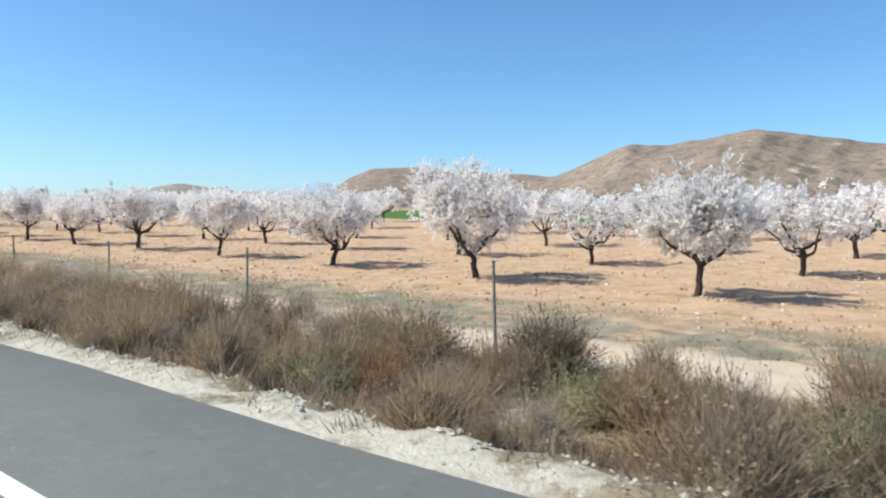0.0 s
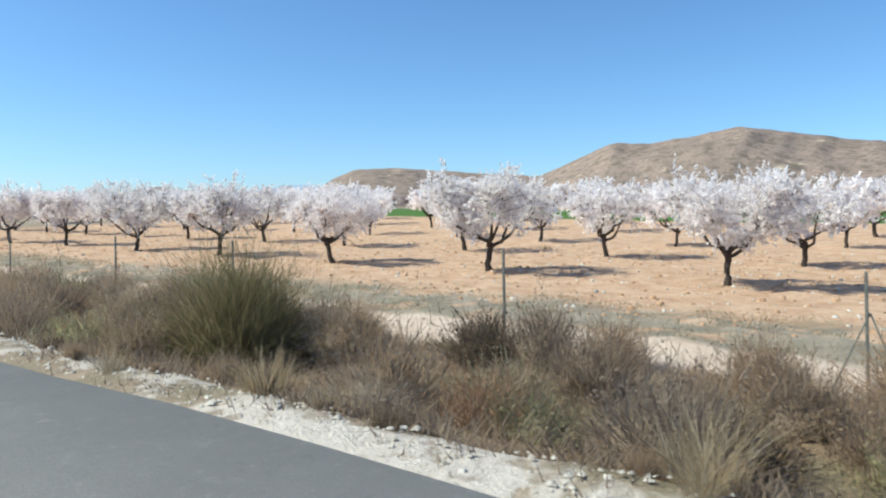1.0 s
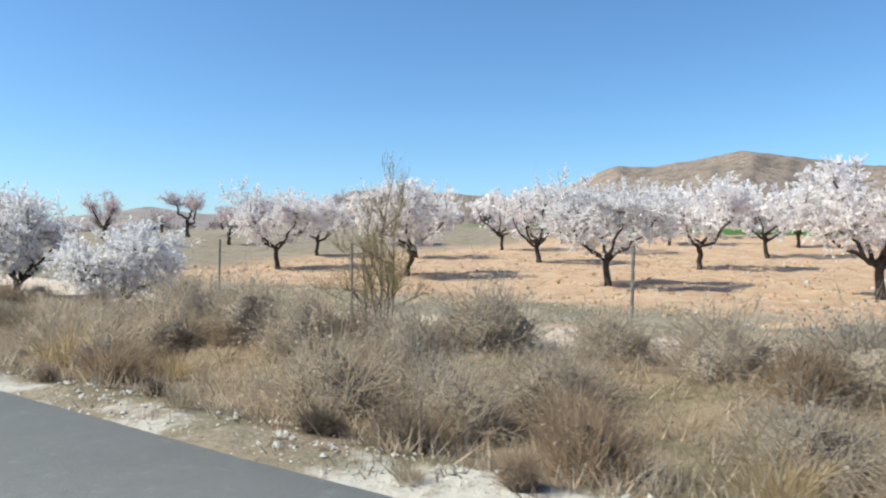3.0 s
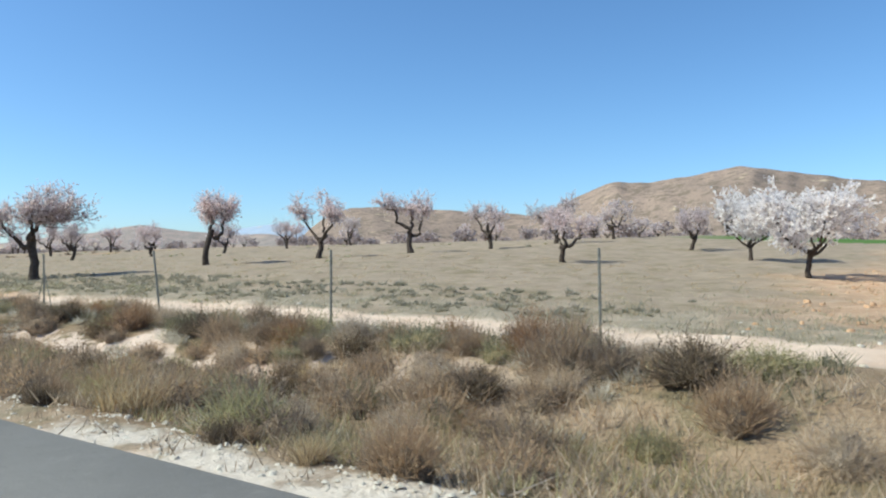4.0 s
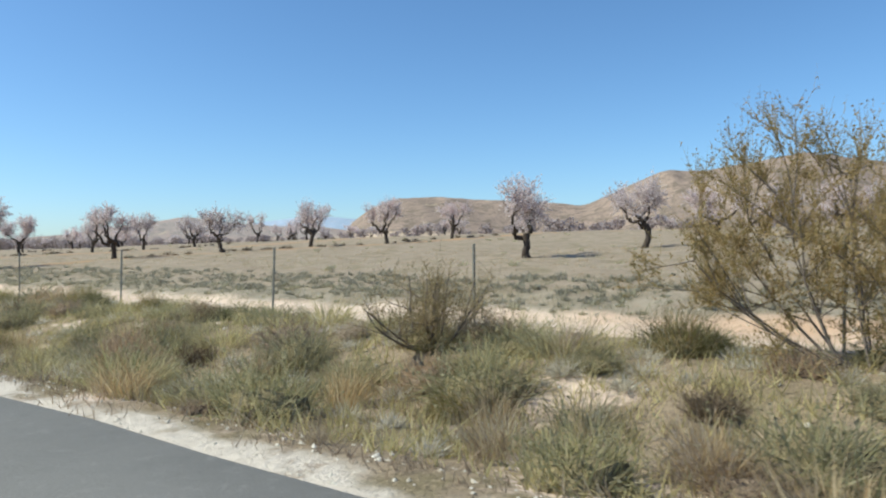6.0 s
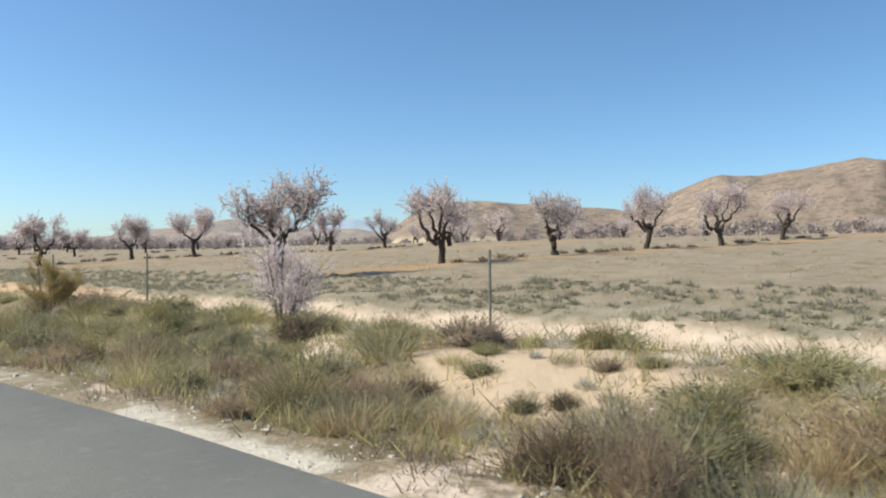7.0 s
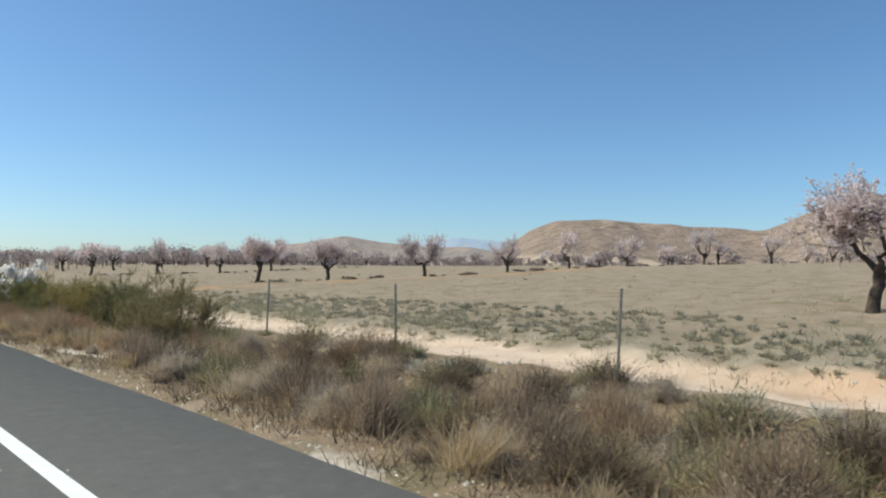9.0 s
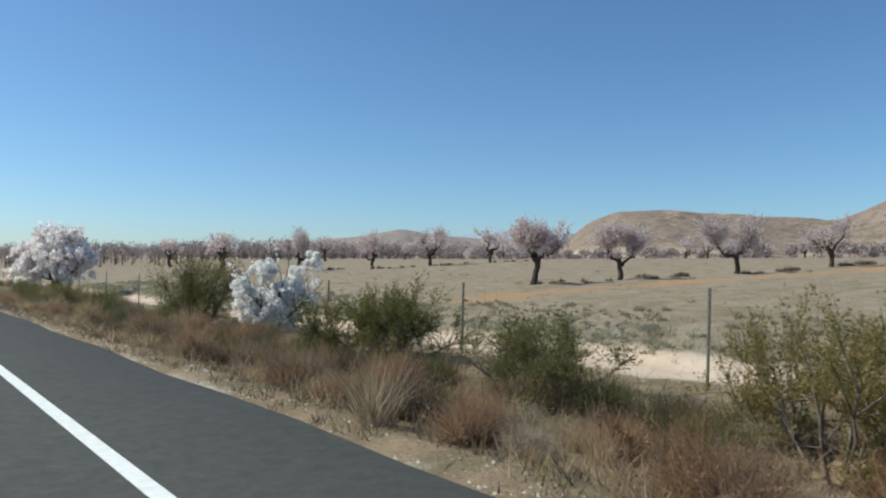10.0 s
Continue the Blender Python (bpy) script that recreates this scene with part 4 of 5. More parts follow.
def scatter(kinds, count, y0, y1, x0, x1, rng, size, tall=1.0):
    """Stand that many plants over a strip, each where it crowds the others least."""
    stood = np.zeros((0, 2))
    for _ in range(count):
        spots = np.stack([rng.uniform(x0, x1, 5), rng.uniform(y0, y1, 5)], 1)
        if len(stood):
            gap = np.min(np.hypot(*(spots[:, None] - stood[None]).transpose(2, 0, 1)), 1)
            spots = spots[np.argmax(gap)][None]
        x, y = spots[0]
        stood = np.concatenate([stood, spots[:1]])
        waiting = [k for k in kinds if "stood" not in k]
        src = waiting[0] if waiting else kinds[int(rng.integers(len(kinds)))]
        if "stood" in src:
            ob = copy_thing(src, Matrix())
        else:
            src["stood"] = 1
            ob = src
        shade = 0.4 if math.hypot(x - 5.8, y - 31.8) < 1.7 or is_bare(x, y) else 1.0  # stunted beside the big broom and on bare spots
        stand(ob, x, y, rng.uniform(0, 6.28), shade * rng.uniform(*size), tall * rng.uniform(0.85, 1.15))


DRY_L = "dry brown roadside shrub with bare thin stems"
GREY_L = "grey leafless roadside shrub with dense fine twigs"
OLIVE_L = "low grey-green domed shrub on the sandy bank"
BROOM_L = "green broom bush with thin upright stems"
STRAW_L = "pale straw-coloured clump of dry grass"


def build_verge_shrubs():
    rng = np.random.default_rng(21)
    dry = [bush("dry_shrub", shrub_mesh(100 + i, 0.95, 0.8, 760, 620, 0.014, M_DRY, P_DRY, 0.009, 0.75, 0.85), DRY_L) for i in range(6)]
    grey = [bush("grey_shrub", shrub_mesh(120 + i, 1.15, 1.2, 980, 900, 0.015, M_GREY, P_GREY, 0.009, 0.2, 0.75), GREY_L) for i in range(5)]
    olive = [bush("olive_shrub", shrub_mesh(140 + i, 0.6, 0.85, 460, 440, 0.014, M_OLIVE, P_OLIVE, 0.010, 0.3), OLIVE_L) for i in range(6)]
    straw = [bush("grass_clump", tuft_mesh(160 + i, 0.6, 0.38, 290, M_STRAW, 0.007), STRAW_L, "grass clumps") for i in range(4)]
    low_broom = [bush("broom_bush", shrub_mesh(180 + i, 1.0, 1.1, 800, 700, 0.013, M_BROOM, P_OLIVE, 0.009, 0.45), BROOM_L, "broom bushes") for i in range(4)]
    dark_broom = [bush("broom_bush", shrub_mesh(190 + i, 1.0, 1.15, 900, 800, 0.013, M_GREEN, P_GREEN, 0.009, 0.4), "dark green rounded broom bush in the verge", "broom bushes") for i in range(3)]
    dome = [bush("brown_shrub", shrub_mesh(200 + i, 0.55, 0.8, 440, 400, 0.014, M_DRY, P_DRY, 0.010, 0.3), "low rounded brown shrub in the verge") for i in range(4)]
    clump = [bush("grass_clump", tuft_mesh(220 + i, 0.5, 0.55, 310, M_YELLOW, 0.008), "olive green clump of tall grass", "grass clumps") for i in range(4)]
    rust = [bush("rust_shrub", shrub_mesh(240 + i, 0.85, 0.7, 600, 480, 0.013, M_RUST, P_RUST, 0.009, 0.6), "rust-brown dry shrub in the verge") for i in range(3)]
    # brown shrubs darkened by colour, standing in for shaded gaps in the verge
    darkened = [bush("heath_shrub", shrub_mesh(260 + i, 0.75, 0.8, 620, 520, 0.014, M_DARK_BRUSH, P_DARK_BRUSH, 0.010, 0.4), "dark brown shrub with fine wiry stems, verge shade put into its colour") for i in range(5)]
    # tall brown brush
    scatter(dry, 86, -2, 52, 4.5, 8.8, rng, (0.95, 1.45))
    scatter(darkened, 16, -2, 52, 4.5, 8.6, rng, (0.9, 1.4))
    scatter(dry, 40, -2, 52, 7.2, 9.1, rng, (0.75, 1.1))
    scatter(grey, 16, -2, 52, 5.0, 8.6, rng, (0.55, 0.85))
    scatter(rust, 16, 0, 52, 4.8, 8.4, rng, (0.9, 1.3))
    scatter(straw, 20, -2, 84, 4.4, 6.4, rng, (0.8, 1.3))
    scatter(olive, 23, -2, 52, 4.7, 8.8, rng, (0.9, 1.5))
    scatter(grey, 13, 4, 50, 6.2, 8.9, rng, (0.7, 1.0))
    # grey rounded bushes
    scatter(grey, 56, 47, 84, 5.4, 9.0, rng, (0.95, 1.4))
    scatter(dry, 40, 50, 104, 4.35, 8.4, rng, (0.6, 1.05))
    scatter(grey, 20, 82, 104, 5.0, 9.2, rng, (0.4, 0.62))
    scatter(straw, 16, 78, 108, 4.3, 7.0, rng, (0.7, 1.1))
    # sandy bank: brown domes below the cut, olive ones above it
    scatter(dome, 52, 98, 136, 6.0, 7.7, rng, (0.6, 1.15))
    scatter(darkened, 14, 98, 136, 5.6, 7.2, rng, (0.5, 0.8))
    scatter(dome, 50, 97, 136, 4.6, 6.7, rng, (0.9, 1.4))
    scatter(clump, 26, 97, 136, 4.5, 6.6, rng, (0.6, 1.0))
    scatter(straw, 11, 100, 136, 4.3, 5.6, rng, (0.7, 1.1))
    scatter(olive, 30, 96, 140, 8.0, 9.6, rng, (0.8, 1.3), 0.75)
    scatter(darkened, 26, 96, 140, 7.4, 9.2, rng, (0.7, 1.1), 0.85)
    scatter(rust, 12, 98, 136, 7.8, 9.2, rng, (0.6, 0.9))
    scatter(olive, 40, 98, 138, 4.6, 6.5, rng, (0.7, 1.15))
    scatter(grey, 12, 98, 140, 8.2, 9.7, rng, (0.4, 0.62))
    scatter(dry, 30, 98, 138, 7.6, 9.4, rng, (0.5, 0.85))
    scatter(olive, 26, 97, 136, 6.5, 8.2, rng, (0.35, 0.75))
    # closed olive cover
    scatter(olive, 62, 130, 206, 4.8, 7.6, rng, (1.0, 1.6))
    scatter(olive, 62, 130, 206, 7.4, 9.8, rng, (0.95, 1.5), 0.68)
    scatter(clump, 105, 128, 206, 4.4, 9.4, rng, (0.85, 1.4))
    scatter(dome, 46, 132, 206, 4.6, 9.2, rng, (0.95, 1.5), 0.85)
    scatter(darkened, 22, 132, 206, 4.8, 9.2, rng, (0.7, 1.1), 0.8)
    scatter(dark_broom, 18, 128, 206, 5.0, 9.4, rng, (0.4, 0.65))
    scatter(grey, 16, 128, 206, 4.8, 8.6, rng, (0.4, 0.65))
    scatter(low_broom, 28, 128, 206, 5.0, 9.4, rng, (0.45, 0.8))
    scatter(straw, 40, 130, 206, 4.2, 6.6, rng, (0.8, 1.4))
    scatter(dry, 14, 150, 206, 4.5, 6.4, rng, (0.7, 1.1))
    # brown and rust brush with green brooms
    scatter(dry, 34, 200, 268, 4.6, 7.6, rng, (0.7, 1.1))
    scatter(darkened, 18, 200, 222, 4.8, 8.0, rng, (0.75, 1.15))
    scatter(darkened, 6, 222, 238, 5.0, 8.0, rng, (0.6, 0.9))
    scatter(darkened, 16, 238, 268, 4.8, 8.0, rng, (0.7, 1.1))
    scatter(grey, 10, 222, 238, 4.7, 7.4, rng, (0.4, 0.65))
    scatter(straw, 10, 222, 238, 4.3, 6.4, rng, (0.6, 1.0))
    scatter(dry, 22, 200, 268, 7.0, 8.2, rng, (0.5, 0.8), 0.7)
    scatter(rust, 30, 222, 266, 4.6, 7.2, rng, (0.6, 1.0))
    scatter(dry, 14, 200, 226, 4.7, 8.2, rng, (0.7, 1.1))
    scatter(olive, 30, 204, 275, 4.8, 8.0, rng, (0.6, 1.0))
    scatter(olive, 26, 222, 262, 8.0, 9.6, rng, (0.35, 0.55), 0.7)
    scatter(grey, 34, 198, 226, 4.6, 8.2, rng, (0.45, 0.8))
    scatter(grey, 8, 228, 262, 4.6, 6.6, rng, (0.4, 0.6))
    scatter(olive, 24, 196, 226, 5.0, 9.4, rng, (0.9, 1.4))
    scatter(rust, 14, 230, 250, 4.6, 6.8, rng, (0.8, 1.2))
    scatter(darkened, 26, 194, 222, 4.8, 8.4, rng, (0.7, 1.15))
    scatter(darkened, 16, 198, 222, 7.2, 9.0, rng, (0.6, 0.95))
    scatter(grey, 14, 198, 222, 7.0, 8.8, rng, (0.4, 0.6))
    scatter(darkened, 16, 237, 264, 4.7, 6.6, rng, (0.6, 0.95))
    scatter(straw, 12, 196, 226, 4.2, 6.6, rng, (0.7, 1.2))
    scatter(straw, 9, 226, 262, 4.2, 5.6, rng, (0.6, 0.9))
    scatter(dark_broom, 8, 222, 234, 6.0, 8.0, rng, (0.5, 0.8))
    scatter(dark_broom, 14, 235, 248, 6.4, 7.9, rng, (0.5, 0.85))
    scatter(dark_broom, 14, 212, 248, 5.4, 7.4, rng, (0.4, 0.75))
    scatter(dark_broom, 7, 251, 262, 6.2, 9.0, rng, (0.5, 0.9))
    scatter(dark_broom, 20, 256, 300, 5.8, 9.5, rng, (0.9, 1.3))
    scatter(dry, 31, 262, 310, 4.6, 9.2, rng, (0.65, 1.0))
    # stragglers at the asphalt edge
    scatter(straw, 63, -2, 280, 3.85, 4.7, rng, (0.3, 0.6))
    scatter(dry, 34, -2, 104, 4.05, 4.6, rng, (0.3, 0.55))
    scatter(darkened, 26, -2, 104, 4.0, 4.6, rng, (0.25, 0.5))
    scatter(dome, 44, -2, 280, 4.1, 4.8, rng, (0.35, 0.65))


build_verge_shrubs()


def build_grown_bushes():
    """The bushes that stand out one by one."""
    def one(name, me, label, x, y, size=1.0, tall=1.0, turn=0.4):
        stand(bush(name, me, label, ""), x, y, turn, size, tall)

    def woody(name, seed, height, radius, limbs, twigs, length, up, leaves, leaf, label, x, y, material, wood=M_TWIG, width=0.008, stem=0.02, airy=False):
        """Several bare stems from one foot, with fine shoots and tiny leaves at their ends."""
        rng = np.random.default_rng(seed)
        paths, tips = [], []
        for q in range(limbs):
            t = rng.uniform(0, 6.28)
            tilt = rng.uniform(0.05, 1.0)
            s = np.linspace(0, 1, 6)
            foot = np.array([math.cos(t), math.sin(t), 0]) * rng.uniform(0.02, 0.22)
            out = radius * 0.8 * tilt * s ** 0.8
            rise = height * 0.72 * (1.05 - 0.55 * tilt) * s ** 1.25
            p = foot + np.stack([np.cos(t) * out, np.sin(t) * out, rise - 0.05], 1) + np.cumsum(rng.normal(0, 0.03 * height / 2, (6, 3)), 0) * s[:, None]
            paths.append((p, stem * (1 - 0.75 * s) + 0.003))
            tips.append(p[2:])
            for w in range(9 if airy else 5):
                k = int(rng.integers(2, 6) if airy else rng.integers(1, 5))
                d = unit(rng, 1)[0] * (0.9 if airy else 0.7) + np.array([math.cos(t) * 0.3, math.sin(t) * 0.3, 0.55])
                u = np.linspace(0, 1, 4)[:, None]
                p2 = p[k] + d * height * rng.uniform(0.15, 0.34) * u + np.cumsum(rng.normal(0, 0.02, (4, 3)), 0) * u
                paths.append((p2, stem * 0.4 * (1 - 0.8 * u[:, 0]) + 0.002))
                tips.append(p2)
        if airy:
            a, b = switches(rng, tips, twigs, length, up)
        else:
            a, b = twigs_of(rng, tips, twigs, length, up)
        a[:, 2], b[:, 2] = np.maximum(a[:, 2], 0.02), np.maximum(b[:, 2], 0.04)
        n = len(a)
        first = shoots(rng, a, b - a, np.full(n, width))
        m = n * 3
        q = rng.integers(0, n, m)
        s2 = a[q] + (b - a)[q] * rng.uniform(0.15, 0.95, (m, 1))
        d2 = (b - a)[q] * 0.3 + unit(rng, m) * length * 0.22 + np.array([0, 0, up * 0.25 * length])
        second = shoots(rng, s2, d2, width * rng.uniform(0.5, 1.0, m))
        k = n * leaves
        q = rng.integers(0, m, k)
        c = s2[q] + d2[q] * rng.uniform(0.1, 1.1, (k, 1)) + rng.normal(0, 0.012, (k, 3))
        V, F = joined(first, second, petals(rng, c, leaf))
        ob = tagged(new(name), label, "shrub", "")
        tv, tf = tubes(paths, 4)
        part("branchwork", dressed(mesh_of("branchwork", tv, tf, True), wood), ob, "bare grey-brown stems")
        part("foliage", dressed(mesh_of("foliage", V, F), material), ob)
        stand(ob, x, y, 0.5, 1.0)

    one("broom_bush", shrub_mesh(301, 2.35, 1.5, 3600, 2000, 0.013, M_BROOM, P_OLIVE, 0.009, 0.75, 0.9), "round olive-green broom bush among dry brush", 6.65, 33.2)
    one("grey_shrub", shrub_mesh(302, 1.7, 1.6, 1700, 1500, 0.014, M_GREY, P_GREY, 0.008, 0.2, 0.75), "wide grey bush beside the fence", 8.5, 18.6)
    woody("broom_bush", 303, 3.05, 2.4, 18, 23, 0.38, 0.45, 8, 0.016, "tall feathery yellow-green broom by the fence", 9.1, 142.1, M_FEATHER, width=0.009, stem=0.018, airy=True)
    woody("broom_bush", 304, 2.6, 2.2, 14, 12, 0.36, 0.4, 4, 0.013, "airy yellow-green broom on the sandy bank", 9.2, 123.1, M_FEATHER, width=0.009, stem=0.017, airy=True)
    woody("broom_bush", 305, 1.75, 1.5, 13, 13, 0.30, 0.45, 5, 0.014, "small feathery broom beside the fence", 8.6, 136.8, M_FEATHER, airy=True)
    woody("broom_bush", 312, 1.5, 1.6, 14, 11, 0.35, 0.5, 6, 0.012, "spreading olive broom under the fence", 8.2, 147.5, M_FEATHER)
    woody("broom_bush", 306, 2.3, 0.9, 6, 12, 0.4, 0.7, 6, 0.012, "slim young broom above the brush", 8.9, 79.4, M_FEATHER, airy=True)
    woody("broom_bush", 307, 1.55, 0.5, 9, 16, 0.26, 0.6, 8, 0.012, "small dense olive broom near the track", 8.7, 185.4, M_FEATHER, airy=True)
    woody("pink_bush", 308, 2.3, 1.0, 13, 12, 0.34, 0.4, 8, 0.020, "grey bush with sparse pale pink buds", 9.8, 176.5, M_PINK)
    woody("red_bush", 309, 2.55, 0.85, 15, 13, 0.34, 0.55, 10, 0.018, "leafless bush with rusty red buds by the fence", 8.9, 195.4, M_RUST, stem=0.02, airy=True)
    woody("broom_bush", 310, 1.6, 1.4, 15, 18, 0.3, 0.5, 7, 0.014, "broad olive broom bush in the verge", 6.9, 225.8, M_BROOM, airy=True)
    woody("broom_bush", 311, 1.4, 1.6, 20, 13, 0.36, 0.3, 11, 0.015, "dark green broom bush in the verge", 7.7, 238.4, M_GREEN)
    woody("broom_bush", 313, 2.6, 2.0, 26, 16, 0.45, 0.35, 10, 0.016, "tall green broom bush beside the white bush", 8.2, 253.4, M_GREEN)
    woody("broom_bush", 314, 1.5, 1.6, 17, 18, 0.3, 0.45, 7, 0.014, "green broom in the brown verge", 7.2, 230.2, M_GREEN, airy=True)
    woody("broom_bush", 315, 1.4, 1.9, 20, 17, 0.3, 0.4, 11, 0.016, "low green broom beside the fence", 8.0, 243.0, M_GREEN, airy=True)
    woody("broom_bush", 317, 1.7, 1.4, 14, 18, 0.3, 0.5, 8, 0.015, "yellow-green broom at the edge of the verge", 7.0, 234.2, M_BROOM, airy=True)
    woody("broom_bush", 316, 1.6, 1.6, 14, 12, 0.4, 0.5, 8, 0.012, "green broom bush under the white almond", 7.2, 266.0, M_GREEN)

    stand(bush("grass_clump", tuft_mesh(330, 0.85, 0.36, 300, M_STRAW, 0.008), "tall pale straw tussock at the asphalt edge", "grass clumps"), 4.25, 237.6, 0.3, 1.0)

    def flowering(name, seed, height, radius, count, size, label, x, y, material, heads=(), turn=0.8):
        rng = np.random.default_rng(seed)
        paths, tips = skeleton_tree(rng, height * 0.1, 0.045, 7, radius * 0.75, height * 0.48, 0.05, 4)
        a, b = twigs_of(rng, tips + [p for p, r in paths[1:] if len(p) == 6], count, 0.38 * height / 1.6, 0.2)
        n = len(a)
        c = a[:, None, :] + (b - a)[:, None, :] * rng.uniform(0, 1, (n, 24, 1)) + rng.normal(0, size * 0.7, (n, 24, 3))
        c = c.reshape(-1, 3)
        if heads:
            hearts = []
            for hx, hy, hz, r, count_of in heads:
                d = unit(rng, count_of) * rng.uniform(0.3, 1.0, (count_of, 1)) * r
                hearts.append(d * np.array([1.0, 1.0, 0.85]) + np.array([hx, hy, hz]))
            hearts = np.concatenate(hearts)
            m = len(hearts)
            swell = rng.uniform(0.07, 0.15, (m, 1, 1))
            c = np.concatenate([c, (hearts[:, None, :] + unit(rng, m * 110).reshape(m, 110, 3) * swell * rng.uniform(0.7, 1.05, (m, 110, 1))).reshape(-1, 3)])
        c[:, 2] = np.maximum(c[:, 2], 0.03)
        V, F = petals(rng, c, size)
        ob = tagged(new(name), label, "tree", "")
        tv, tf = tubes(paths, 5)
        part("trunk", dressed(mesh_of("trunk", tv, tf, True), M_BARK), ob, "dark branching stems")
        part("crown", dressed(mesh_of("crown", V, F), material), ob)
        stand(ob, x, y, turn, 1.0)

    def wild(seed, x, y, trunk_h, trunk_r, limbs, lobes, branches, per, size, label, grown=1.0):
        ob = tree_of("almond_bush", almond_meshes(seed, trunk_h, trunk_r, (0.05, 0.0), limbs, lobes, branches, 12, 0.4, per, size, M_BLOSSOM, 0.05, 0.3), label, "")
        stand(ob, x, y, radians(-54), grown)

    wild(401, 8.4, 90.9, 0.45, 0.09, [(-0.7, 0.1, 1.7), (0.5, -0.3, 1.9), (0.1, 0.6, 1.8), (0.9, 0.3, 1.3)],
         [(0.0, 0.0, 1.75, 1.15, 1.0), (-0.8, 0.0, 1.3, 0.6, 0.6), (0.75, 0.0, 1.9, 0.6, 0.6)], 110, 18, 0.034, "white-blossoming wild almond beside the fence")
    wild(402, 9.0, 87.2, 0.25, 0.08, [(-1.0, 0.1, 1.1), (0.8, -0.3, 1.2), (0.1, 0.6, 1.3), (0.9, 0.5, 0.9)],
         [(-0.7, 0.0, 1.05, 0.85, 0.75), (0.6, 0.0, 1.25, 0.9, 0.75), (0.0, 0.1, 0.8, 1.1, 0.5)], 110, 18, 0.034, "low spreading white-blossoming almond at the fence")
    wild(405, 9.4, 281.5, 0.5, 0.12, [(-1.1, 0.1, 2.0), (0.9, -0.3, 2.6), (0.1, 0.8, 2.3), (1.4, 0.5, 1.7), (-1.5, 0.2, 1.3)],
         [(-0.5, 0.0, 2.5, 0.9, 0.8), (0.9, 0.1, 2.7, 0.8, 0.75), (-1.5, 0.0, 1.7, 0.8, 0.7), (1.6, 0.1, 1.7, 0.8, 0.7), (-1.7, 0.1, 0.9, 0.7, 0.5), (0.2, 0.1, 1.5, 1.1, 0.8), (1.2, 0.0, 0.9, 0.8, 0.5)], 140, 11, 0.08, "large white-blossoming almond beside the road", 1.3)
    flowering("almond_bush", 403, 1.4, 0.75, 4, 0.021, "small sparse white-flowering shrub in the verge", 7.8, 199.7, M_SNOW)
    flowering("almond_bush", 404, 2.2, 1.1, 1, 0.04, "dense pure white flowering bush in the verge", 8.9, 249.6, M_SNOW,
              [(-0.85, 0.1, 0.45, 0.42, 20), (-0.8, -0.1, 1.05, 0.4, 18), (-0.3, 0.3, 0.75, 0.5, 22), (-0.25, -0.1, 1.65, 0.42, 20), (0.2, 0.1, 1.2, 0.5, 22),
               (0.1, -0.35, 0.6, 0.5, 24), (-0.35, -0.3, 0.35, 0.45, 20), (0.55, 0.2, 1.45, 0.36, 14), (0.95, 0.1, 1.9, 0.26, 9), (0.6, -0.1, 0.8, 0.4, 16), (0.3, 0.0, 0.3, 0.4, 16)], radians(-26))


build_grown_bushes()


# ---- fence and marker posts ----
def build_fence():
    fence = tagged(new("fence"), "plain field fence of thin weathered steel posts", "fence")
    post_me = dressed(box_mesh("post", [(-0.018, -0.018, -0.15, 0.018, -0.012, 1.45), (-0.018, -0.012, -0.15, -0.012, 0.018, 1.45)]), M_POST)
    strut_me = dressed(box_mesh("strut", [(-0.010, -0.010, 0, 0.010, 0.010, 1.12)]), M_POST)
    rng = random.Random(8)
    spots = [0.4, 6.6, 13.0, 19.1, 25.4, 30.2, 36.9, 41.7, 47.9, 53.0, 58.6, 64.2, 70.1, 75.5, 80.8, 84.7, 89.1, 94.0, 99.2, 104.6,
             110.1, 115.6, 120.6, 125.8, 131.4, 137.0, 142.6, 148.2, 153.4, 159.4, 165.2, 171.1, 176.6, 182.1, 187.6, 193.6, 199.0,
             204.7, 209.8, 215.3, 220.7, 226.1, 231.6, 237.1, 242.6, 248.1] + [253.6 + 5.5 * i for i in range(15)]
    for y in spots:
        x = float(np.interp(y, [18, 60, 110, 132, 171, 195, 230, 300], [9.2, 9.5, 10.1, 10.5, 10.0, 9.5, 9.6, 9.6]))
        z = float(ground_z(x, y))
        ob = part("post", post_me, fence)
        lean = rng.uniform(-2, 2)
        ob.matrix_basis = pose(x, y, z, lean if not 108 < y < 112 else -9, rng.uniform(-2, 2), rng.uniform(0, 360) * 0 + rng.uniform(-12, 12))
        if min(abs(y - 25.4), abs(y - 204.7), abs(y - 115.6)) < 0.5:
            for side in (-1, 1):
                st = part("strut", strut_me, fence)
                st.matrix_basis = pose(x, y + side * 0.42, z - 0.05, side * 22, 0, 0)


build_fence()


